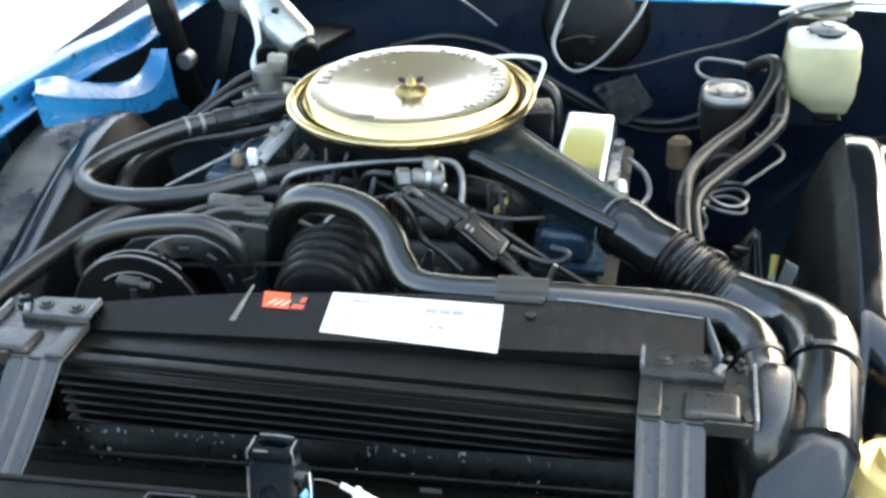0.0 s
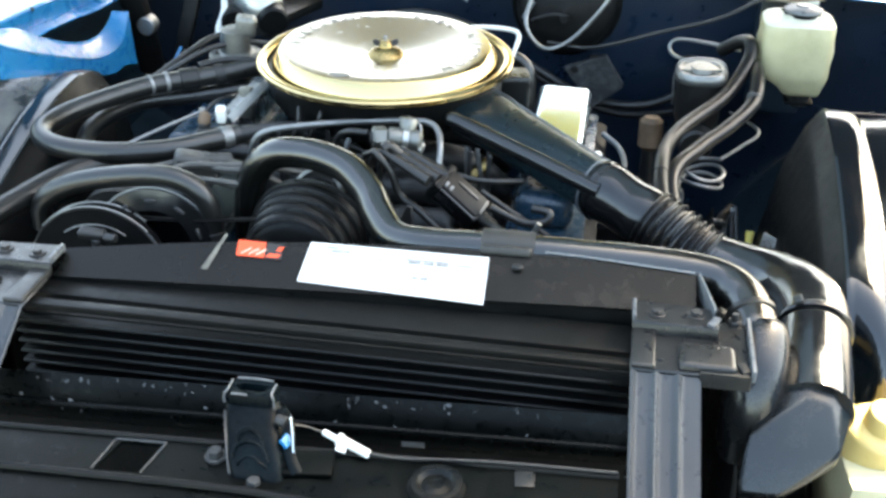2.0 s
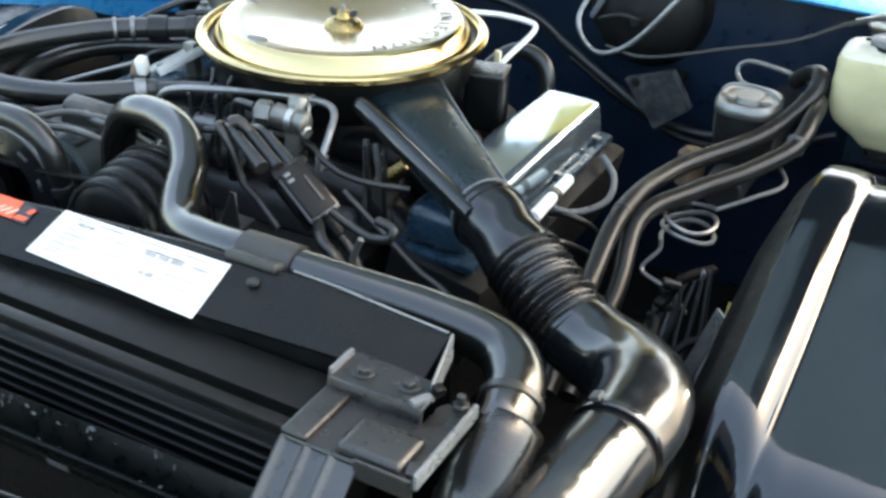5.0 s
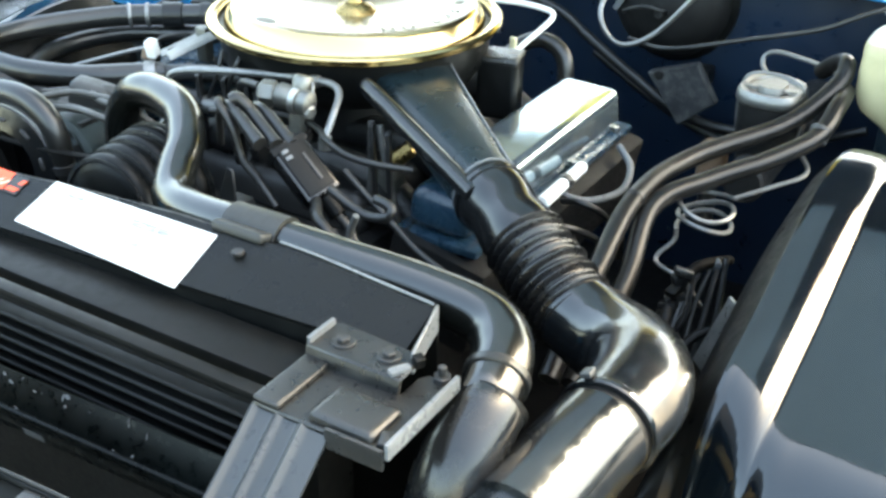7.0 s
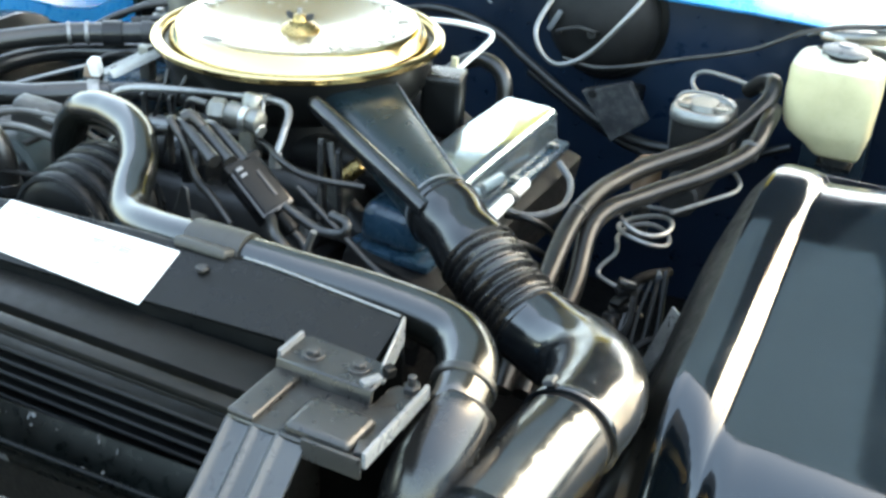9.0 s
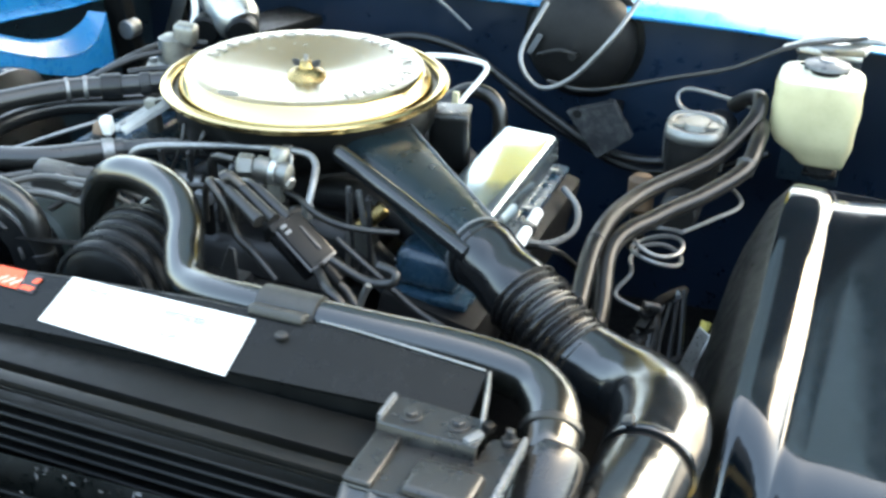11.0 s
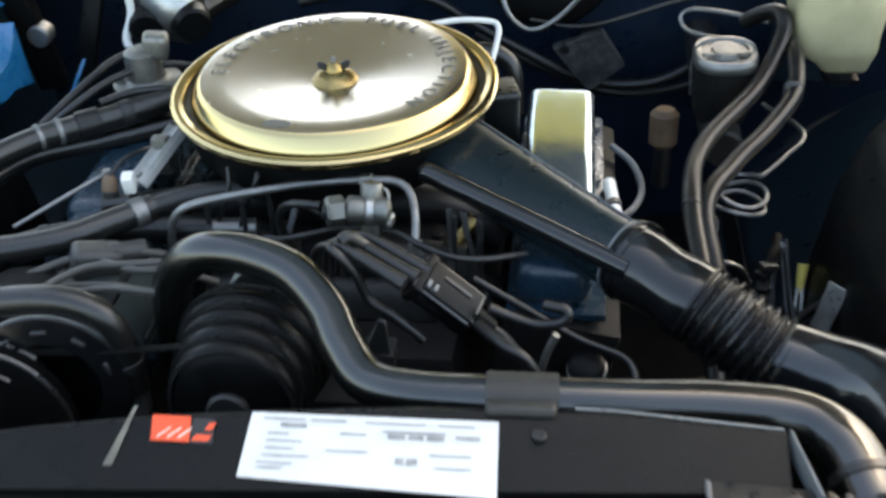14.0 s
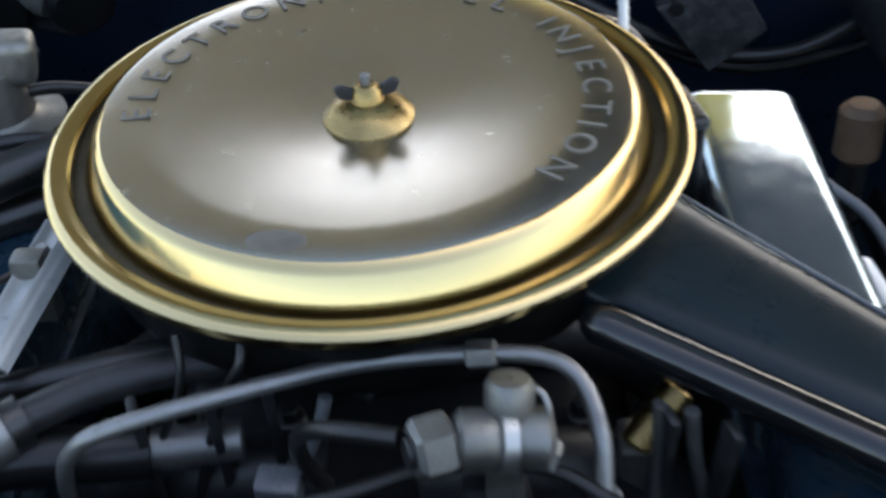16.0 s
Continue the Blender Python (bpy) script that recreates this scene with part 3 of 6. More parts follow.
def labels():
    t = thing("service_label", (0.137, 0.018, 0.914), "white paper service label with faded grey print", "label")
    a = [(0.034, 0.046), (0.239, 0.047), (0.241, -0.014), (0.031, -0.007)]
    def fn(u, v):
        top = Vector(a[0]).lerp(Vector(a[1]), u)
        low = Vector(a[3]).lerp(Vector(a[2]), u)
        p = top.lerp(low, v)
        return on_panel(p.x, p.y)
    part("paper", sheet(fn, 10, 6, 0.0006), WHITE_PAPER, t)
    bars = [(0.045, 0.040, 0.035, 0.0015), (0.060, 0.034, 0.022, 0.0035), (0.145, 0.033, 0.052, 0.0015), (0.150, 0.028, 0.014, 0.004), (0.167, 0.028, 0.012, 0.004), (0.182, 0.028, 0.014, 0.004), (0.05, 0.022, 0.03, 0.0012), (0.05, 0.016, 0.024, 0.0012), (0.158, 0.008, 0.007, 0.005), (0.167, 0.008, 0.009, 0.005), (0.045, 0.004, 0.030, 0.0012), (0.045, 0.000, 0.022, 0.0012), (0.100, 0.016, 0.035, 0.001), (0.050, 0.028, 0.018, 0.0012), (0.085, 0.040, 0.03, 0.0015), (0.130, 0.040, 0.05, 0.0012), (0.190, 0.040, 0.030, 0.0012), (0.205, 0.030, 0.020, 0.003), (0.048, 0.010, 0.04, 0.0012), (0.185, 0.016, 0.034, 0.001), (0.110, 0.030, 0.022, 0.0012), (0.190, 0.006, 0.03, 0.001)]
    for x, y, w, h in bars:
        b = sheet(lambda u, v: on_panel(x + w * u, y + h * v) + Vector((0, 0, 0.0012)), 4, 1, 0.0002)
        part("print_bar", b, PRINT, t, "faded grey print")
    # Pale streak painted where a crease in the panel throws glare.
    sc = thing("glare_streak", (-0.075, 0.03, 0.915), "thin pale streak of glare painted on the shroud", "tape")
    part("strip", sheet(lambda u, v: on_panel(-0.068 + (0.003 + 0.005 * v) * u - 0.014 * v, 0.046 - 0.05 * v) + Vector((0, 0, 0.0008)), 1, 6, 0.0003), GLARE, sc)
    r = thing("warning_sticker", (-0.02, 0.03, 0.92), "small orange-red sticker with a dark red corner", "sticker")
    part("red_field", sheet(lambda u, v: on_panel(-0.047 + 0.033 * u - 0.003 * v, 0.018 + 0.021 * v) + Vector((0, 0, 0.001)), 3, 2, 0.0004), RED, r)
    part("mark", sheet(lambda u, v: on_panel(-0.013 + 0.019 * u - 0.002 * v, 0.017 + 0.021 * v) + Vector((0, 0, 0.0008)), 3, 2, 0.0004), INK_BLACK, r, "black corner field")
    part("stripe", sheet(lambda u, v: on_panel(-0.0125 + 0.014 * u + 0.003 * v, 0.019 + 0.005 * v) + Vector((0, 0, 0.0014)), 3, 2, 0.0003), RED, r)
    part("stripe", sheet(lambda u, v: on_panel(-0.003 + 0.006 * u + 0.003 * v, 0.028 + 0.006 * v) + Vector((0, 0, 0.0014)), 3, 2, 0.0003), RED, r)
    for k in range(3):
        part("stroke", sheet(lambda u, v: on_panel(-0.042 + 0.009 * k + 0.010 * u, 0.0195 + 0.008 * u + 0.0026 * v) + Vector((0, 0, 0.0016)), 6, 1, 0.0003), FADED, r, "faded pale stroke")


def condenser():
    t = thing("condenser", (0.08, -0.10, 0.45), "black finned condenser in front of the radiator", "condenser")
    part("top_bar", block((0.68, 0.014, 0.009), pose(0.075, -0.082, 0.888), 0.003), TANK, t)
    first = None
    for i in range(10):
        b = block((0.68, 0.016, 0.0045), pose(0.075, -0.088, 0.874), 0.0016, 1)
        if first is None:
            first = part("tube", b, SATIN, t)
        else:
            b.free()
            o = new("tube", first.data)
            o.parent = t
            o.matrix_basis = first.matrix_basis @ pose(0, 0, -0.0135 * i)
    part("fin_sheet", block((0.67, 0.004, 0.40), pose(0.075, -0.078, 0.48), 0), GRIME, t)
    d = thing("air_deflector", (0.08, -0.13, 0.70), "chipped blue-black steel bar across the condenser", "bar")

    def bar(x, v):
        return Vector((x, -0.124 - 0.016 * math.sin(min(1.0, v * 1.3) * 1.57) + 0.012 * max(0.0, v - 0.8), 0.8435 + 0.045 * (x - 0.03) - 0.052 * v))
    part("panel", sheet(lambda u, v: bar(-0.33 + 0.735 * u, v), 40, 10, 0.003), BARPAINT, d)
    part("bead", tube([bar(-0.33 + 0.147 * k, 0.55) - Vector((0, 0.002, 0)) for k in range(6)], 0.0035, 8, 3), BARPAINT, d)
    part("skirt", sheet(lambda u, v: bar(-0.33 + 0.735 * u, 1.0) + Vector((0, 0.004 + 0.02 * v, -0.26 * v)), 10, 4, 0.003), GRIME, d)
    part("paint_patch", sheet(lambda u, v: bar(0.176 + 0.024 * u, 0.80 + 0.16 * v) - Vector((0, 0.0006, 0)), 4, 3, 0.0004), STRAP, d, "larger bare patch")
    rng = random.Random(7)
    for i in range(64):
        x, v = rng.choice((-0.20, -0.10, -0.06, 0.11, 0.16, 0.22, 0.28)) + rng.gauss(0, 0.020), rng.choice((0.06, 0.10, 0.45, 0.60)) + rng.uniform(-0.06, 0.10)
        sx, sy = rng.uniform(0.0006, 0.0026), rng.uniform(0.0008, 0.0042)
        tilt = rng.choice((-0.3, 0.0, 0.2, 1.3)) + rng.uniform(-0.3, 0.3)
        chip = []
        for k in range(7):
            a, r = k * 2 * math.pi / 7, rng.uniform(0.35, 1.15)
            px, pz = sx * r * math.cos(a), sy * r * math.sin(a)
            chip.append((px * math.cos(tilt) - pz * math.sin(tilt), px * math.sin(tilt) + pz * math.cos(tilt)))
        c = bar(x, max(0.02, v))
        part("paint_chip", plate(chip, 0.0006, Matrix.Translation(c - Vector((0, 0.0003, -0.0003))) @ pose(0, 0, 0, 70), 0), STRAP if i % 3 else DUSTY, d, "bare pale chip in the paint")


def mount(s, x):
    """Radiator mount bracket: two pressed levels with bolts, an embossed tab and a ribbed strap falling forward."""
    t = thing("radiator_bracket", (x, -0.05, 0.88), "dark grey stamped steel radiator bracket with bolts", "bracket", "radiator brackets")
    m = Matrix.Translation((x, 0, 0)) @ Matrix.Diagonal((s, 1, 1, 1))

    def P(bm):
        bm.transform(m)
        return bm
    part("upper_plate", P(plate([(-0.052, -0.036), (0.036, -0.036), (0.036, -0.008), (0.028, 0.002), (-0.044, 0.006), (-0.050, 0.004), (-0.052, -0.002)], 0.004, pose(0, 0, 0.9115), 0.0016)), GREYBLACK, t)
    part("turned_end", P(block((0.004, 0.034, 0.009), pose(-0.0505, -0.016, 0.912), 0.0015)), STRAP, t, "pale upturned end")
    part("step", P(block((0.088, 0.004, 0.013), pose(-0.008, -0.0365, 0.9015, -14), 0.0015)), GREYBLACK, t)
    part("lower_plate", P(plate([(-0.052, -0.102), (0.066, -0.100), (0.066, -0.002), (0.042, -0.002), (0.036, -0.010), (0.036, -0.034), (-0.052, -0.034)], 0.004, pose(0, 0, 0.8985), 0.0016)), GREYBLACK, t)
    part("side_rib", P(block((0.024, 0.066, 0.0065), pose(-0.0395, -0.068, 0.9015), 0.003, 3)), GREYBLACK, t)
    part("raised_tab", P(block((0.060, 0.044, 0.0085), pose(0.024, -0.076, 0.9015), 0.006, 4, 0.9)), GREYBLACK, t)
    part("tab_notch", P(block((0.010, 0.016, 0.006), pose(0.059, -0.088, 0.9015, 0, 0, 20), 0.002)), IRON, t)
    part("front_lip", P(block((0.050, 0.004, 0.018), pose(0.0405, -0.1015, 0.889), 0.0018)), GREYBLACK, t)
    # Paler steel on this lip paints the sun along the bracket's edge.
    part("edge_lip", P(block((0.004, 0.098, 0.014), pose(0.0675, -0.052, 0.8985), 0.0015)), STRAP, t, "edge lip with sunlight put into its paler colour")
    for bx, by in ((-0.028, -0.018), (0.013, -0.015)):
        part("bolt", P(join(rod((bx, by, 0.915), (bx, by, 0.9175), 0.0095, 18), rod((bx, by, 0.9170), (bx, by, 0.9215), 0.0056, 6))), IRON, t)
    part("stud", P(join(rod((0.054, -0.004, 0.900), (0.054, -0.004, 0.908), 0.0075, 6), rod((0.054, -0.004, 0.906), (0.054, -0.004, 0.916), 0.0035, 12))), IRON, t)

    def strap(u, v):
        rib = 0.004 * sum(math.exp(-(((u - c) / 0.045) ** 2)) for c in (0.03, 0.36, 0.68))
        return Vector((-0.0515 + 0.069 * u + 0.008 * v, -0.101 - 0.163 * v - rib * 0.45, 0.8985 - 0.1005 * v - 0.006 * math.sin(v * math.pi) + rib))
    part("strap", P(sheet(strap, 48, 8, 0.003)), STRAP_DARK, t, "grey steel strap with pressed ribs")
    for u in (0.16, 0.86):
        c = strap(u, 0.90)
        part("strap_bolt", P(rod(c, c + Vector((0, -0.004, 0.007)), 0.0075, 6)), IRON, t)
    part("hook", P(block((0.008, 0.018, 0.005), pose(0.031, -0.028, 0.9155, 0, 0, -28), 0.002)), STRAP, t)
    part("hook_tip", P(block((0.009, 0.009, 0.009), pose(0.037, -0.012, 0.9155, 0, 12, -28), 0.002)), SATIN, t, "black rubber tip")


def crossmember():
    t = thing("front_crossmember", (0.1, -0.30, 0.84), "black front crossmember with punched holes", "crossmember")
    xs = [-0.245, -0.074, -0.030, 0.396]
    ys = [-0.50, -0.296, -0.254, -0.246]
    bm = bmesh.new()
    for i in range(3):
        for j in range(3):
            if i == 1 and j == 1:
                continue
            q = [bm.verts.new((x + (0.18 * (y + 0.27) if abs(x + 0.05) < 0.03 else 0.0), y + 0.052 * (x + 0.05), 0.866 - 0.006 * (1 if y < -0.4 else 0))) for x, y in ((xs[i], ys[j]), (xs[i + 1], ys[j]), (xs[i + 1], ys[j + 1]), (xs[i], ys[j + 1]))]
            bm.faces.new(q)
    bmesh.ops.remove_doubles(bm, verts=bm.verts, dist=1e-5)
    bmesh.ops.solidify(bm, geom=bm.faces[:], thickness=0.004)
    part("top_sheet", bm, CROSSPAINT, t)
    part("rear_flange", tube([(-0.245, -0.256, 0.867), (0.0, -0.244, 0.867), (0.2, -0.233, 0.867), (0.396, -0.224, 0.867)], 0.003, 8, 4), SATIN, t)
    for a, b in (((-0.076, -0.2535), (-0.027, -0.251)), ((-0.027, -0.251), (-0.0345, -0.295)), ((-0.081, -0.297), (-0.076, -0.2535))):
        part("hole_edge", tube([(*a, 0.8665), (*b, 0.8665)], 0.0011, 8, 3), STRAP_DARK, t)
    part("front_bead", tube([(-0.245, -0.312, 0.868), (-0.1, -0.307, 0.868), (0.05, -0.303, 0.868), (0.12, -0.306, 0.868), (0.25, -0.316, 0.868), (0.396, -0.318, 0.868)], 0.004, 8, 5), SATIN, t)
    part("boss", lathe([(0.001, 0.003), (0.006, 0.003), (0.007, 0.005), (0.014, 0.0035), (0.0175, 0.0075), (0.0205, 0.008), (0.0235, 0.0075), (0.0265, 0.0)], pose(0.235, -0.267, 0.8665), 36), SHROUD, t)
    part("worn_pad", block((0.018, 0.022, 0.002), pose(0.312, -0.242, 0.8665, 0, 0, 6), 0.0008), GREYBLACK, t, "worn grey pad")
    # Unseen plain wall, added to keep ground light off the condenser.
    part("unseen_front_wall", block((1.4, 0.006, 0.58), pose(0.10, -0.5, 0.28), 0.002), SATIN, t)
    l = thing("hood_latch", (0.06, -0.25, 0.88), "worn blue-black hood latch bolted to the crossmember", "latch")

    def box_ring(x0, x1, y0, y1, z, r=0.008):
        out = []
        for cx, cy, a0 in ((x1 - r, y1 - r, 0), (x0 + r, y1 - r, 90), (x0 + r, y0 + r, 180), (x1 - r, y0 + r, 270)):
            for k in range(5):
                a = radians(a0 + 22.5 * k)
                out.append(Vector((cx + r * math.cos(a), cy + r * math.sin(a), z)))
        return out
    part("body", rings([box_ring(0.046, 0.096, -0.287, -0.250, 0.866), box_ring(0.042, 0.091, -0.279, -0.238, 0.882), box_ring(0.034, 0.083, -0.256, -0.220, 0.894), box_ring(0.028, 0.077, -0.237, -0.209, 0.9010), box_ring(0.027, 0.074, -0.232, -0.207, 0.9050)]), LATCH, l)
    head = [box_ring(0.026, 0.074, -0.231, -0.206, 0.9040), box_ring(0.026, 0.075, -0.230, -0.205, 0.9140), box_ring(0.028, 0.073, -0.228, -0.207, 0.9180), box_ring(0.034, 0.067, -0.223, -0.212, 0.9175), box_ring(0.036, 0.065, -0.221, -0.213, 0.9080)]
    part("head", rings(head), LATCH, l, "hollow head with pale worn edges")
    for q in (((0.0265, -0.230, 0.9060), (0.0265, -0.229, 0.9150), (0.029, -0.226, 0.9185), (0.029, -0.210, 0.9185)), ((0.0745, -0.230, 0.9050), (0.0745, -0.229, 0.9140), (0.072, -0.226, 0.9183), (0.072, -0.210, 0.9183)), ((0.033, -0.2065, 0.9185), (0.050, -0.2058, 0.9188), (0.068, -0.2065, 0.9185)), ((0.034, -0.2298, 0.9172), (0.042, -0.2300, 0.9178), (0.049, -0.2298, 0.9176))):
        part("worn_glint_edge", tube(q, 0.0010, 8, 4), STRAP, l, "pale rubbed edge")
    part("side_edge", tube([(0.0475, -0.286, 0.870), (0.0435, -0.2775, 0.883), (0.0355, -0.2555, 0.897), (0.029, -0.237, 0.902)], 0.0010, 8, 5), STRAP_DARK, l, "thin rubbed edge")
    for dz, w in ((0.0, 0.017), (0.007, 0.013), (-0.008, 0.014)):
        arc = []
        for k in range(9):
            g = math.pi * k / 8
            up = 0.887 + dz + 0.010 * math.sin(g) - 0.004
            arc.append((0.066 - 0.45 * (up - 0.882) - w * math.cos(g), -0.2785 + 1.45 * max(0.0, up - 0.882) - 0.0018, up))
        part("arc_rib", tube(arc, 0.0014, 8, 3), LATCH, l)
    lever = [(0.080, -0.226, 0.902), (0.089, -0.236, 0.899), (0.094, -0.249, 0.890), (0.098, -0.262, 0.879), (0.108, -0.274, 0.869)]
    part("lever", tube(lever, 0.0058, 12, 6, 0.45), LATCH, l, "blue painted lever")
    part("lever_edge", tube([Vector(q) + Vector((0.0035, -0.001, 0.0045)) for q in lever[1:4]], 0.0009, 8, 5), CHROME_BLUE, l, "bright rubbed edge")
    part("roller", rod((0.080, -0.240, 0.901), (0.090, -0.242, 0.900), 0.0055, 14), IRON, l)
    part("cheek", block((0.004, 0.012, 0.010), pose(0.096, -0.256, 0.886, 0, -38, -12), 0.0015), BODY_BLUE, l, "blue cheek plate")
    part("foot", block((0.050, 0.034, 0.004), pose(0.112, -0.258, 0.867, 0, 0, 8), 0.0015), CROSSPAINT, l)
    part("bolt", join(rod((0.026, -0.262, 0.866), (0.026, -0.262, 0.869), 0.0105, 18), rod((0.026, -0.262, 0.866), (0.026, -0.262, 0.876), 0.0072, 6)), DUSTY, l)
    part("bolt", rod((0.072, -0.291, 0.866), (0.072, -0.291, 0.872), 0.0065, 6), DUSTY, l)
    part("bolt", rod((0.068, -0.301, 0.866), (0.068, -0.301, 0.869), 0.0050, 6), DUSTY, l)
    c = thing("cable_connector", (0.15, -0.232, 0.866), "white nylon cable connector on a thin cable", "connector")
    part("barrel", rod((0.119, -0.2235, 0.8785), (0.138, -0.2305, 0.876), 0.0032), NYLON, c)
    part("collar", rod((0.134, -0.228, 0.8765), (0.139, -0.2295, 0.8758), 0.0062), NYLON, c)
    part("latch_tab", block((0.010, 0.009, 0.003), pose(0.139, -0.236, 0.872, 20, 18), 0.001), NYLON, c)
    part("shell", rod((0.139, -0.229, 0.876), (0.167, -0.2415, 0.8735), 0.0044), NYLON, c)
    part("cable", tube([(0.086, -0.236, 0.892), (0.102, -0.228, 0.887), (0.120, -0.224, 0.8783)], 0.0009, 8), STRAP_DARK, c)
    part("sleeve", tube([(0.166, -0.240, 0.8735), (0.20, -0.238, 0.871), (0.28, -0.229, 0.8715), (0.395, -0.224, 0.872)], 0.0015, 8), WIRE, c)


# ---- air cleaner ----
LID = (0.0, 0.6, 0.95)


def air_cleaner():
    t = thing("air_cleaner", (0.0, 0.6, 0.86), "round gold air cleaner with lettered dished lid", "air cleaner")
    base = lathe([(0.02, 0.86), (0.13, 0.862), (0.165, 0.875), (0.182, 0.90), (0.186, 0.938), (0.192, 0.944)], pose(0, 0.6, 0), 72)
    part("pan", base, SATIN, t, "satin black pan")
    rim = lathe([(0.172, 0.9385), (0.190, 0.9385), (0.196, 0.9415), (0.1985, 0.9435), (0.1985, 0.9455), (0.2005, 0.9475), (0.2005, 0.9505), (0.198, 0.953), (0.1935, 0.954), (0.1895, 0.9525), (0.1860, 0.9515), (0.1845, 0.9490)], pose(0, 0.6, 0), 96)
    rim_o = part("rim", rim, GOLD, t, "rolled gold rim")
    lid = lathe([(0.1775, 0.9445), (0.1762, 0.949), (0.1745, 0.953), (0.1685, 0.964), (0.166, 0.9678), (0.1625, 0.9695)], pose(0, 0.6, 0), 96)
    part("shoulder", lid, GOLD, t, "bright gold shoulder")
    top = lathe([(0.1625, 0.9695), (0.159, 0.9700), (0.137, 0.9695), (0.132, 0.9688), (0.10, 0.9640), (0.06, 0.9575), (0.03, 0.9535), (0.012, 0.9525), (0.0005, 0.9525)], pose(0, 0.6, 0), 96)
    disc = part("disc", top, LIDTOP, t, "pale gold dished disc")
    # Groove floor in a darker metal than the rim and shoulder.
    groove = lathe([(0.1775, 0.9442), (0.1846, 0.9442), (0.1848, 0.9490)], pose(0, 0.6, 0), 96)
    part("groove", groove, GROOVE, t, "dull dark groove")
    # lettering round the flat ring
    words, r0 = "ELECTRONIC FUEL INJECTION", 0.1326
    a0, a1 = radians(187), radians(-38)
    wide = [{"I": 0.55, "J": 0.75, " ": 0.9, "N": 1.1, "O": 1.15, "C": 1.05}.get(c, 0.95) for c in words]
    for i, ch in enumerate(words):
        if ch == " ":
            continue
        cu = bpy.data.curves.new("glyph", "FONT")
        cu.body, cu.size, cu.align_x, cu.extrude = ch, 0.0262, "CENTER", 0.0002
        ob = bpy.data.objects.new("glyph", cu)
        scene.collection.objects.link(ob)
        bpy.context.view_layer.update()
        me = bpy.data.meshes.new_from_object(ob.evaluated_get(bpy.context.evaluated_depsgraph_get()))
        a = a0 + (a1 - a0) * (sum(wide[:i]) + 0.5 * wide[i] - 0.5 * wide[0]) / (sum(wide) - 0.5 * wide[0] - 0.5 * wide[-1])
        me.transform(pose(0, 0.6, 0.9703) @ Matrix.Rotation(a - math.pi / 2, 4, "Z") @ pose(0, r0, 0))
        g = bmesh.new()
        g.from_mesh(me)
        part("letter", g, INK, disc, "dark grey printed letter " + ch)
        bpy.data.objects.remove(ob)
        bpy.data.meshes.remove(me)
        bpy.data.curves.remove(cu)
    mark = lathe([(0.0001, 0), (1, 0), (1, 0.4), (0.0001, 0.4)], pose(-0.037, 0.456, 0.9697) @ pose(0, 0, 0, 0, 0, -6) @ Matrix.Diagonal((0.0165, 0.009, 0.001, 1)), 32)
    part("emblem", mark, INK, disc, "dark oval printed mark")
    nut = thing("wing_nut", (0, 0.6, 0.95), "tarnished brass wing nut on the lid", "wing nut")
    part("washer", lathe([(0.0005, 0.966), (0.014, 0.9655), (0.024, 0.960), (0.029, 0.954), (0.029, 0.9515), (0.0005, 0.9512)], pose(0, 0.6, 0), 36), BRASS, nut)
    part("hub", lathe([(0.0005, 0.976), (0.006, 0.976), (0.009, 0.973), (0.011, 0.964), (0.0005, 0.964)], pose(0, 0.6, 0), 24), BRASS, nut)
    for s in (-1, 1):
        w = plate([(0, 0), (0.013, 0.003), (0.016, 0.011), (0.011, 0.013), (0.003, 0.009)], 0.004, pose(0, 0.602, 0.965, 90, 0, 12) @ Matrix.Diagonal((s, 1, 1, 1)) @ pose(0.005, 0, 0), 0.001)
        part("wing", w, IRON, nut, "dark tarnished wing")
    part("stud", rod((0, 0.6, 0.965), (0, 0.6, 0.983), 0.0032), STEEL, nut)


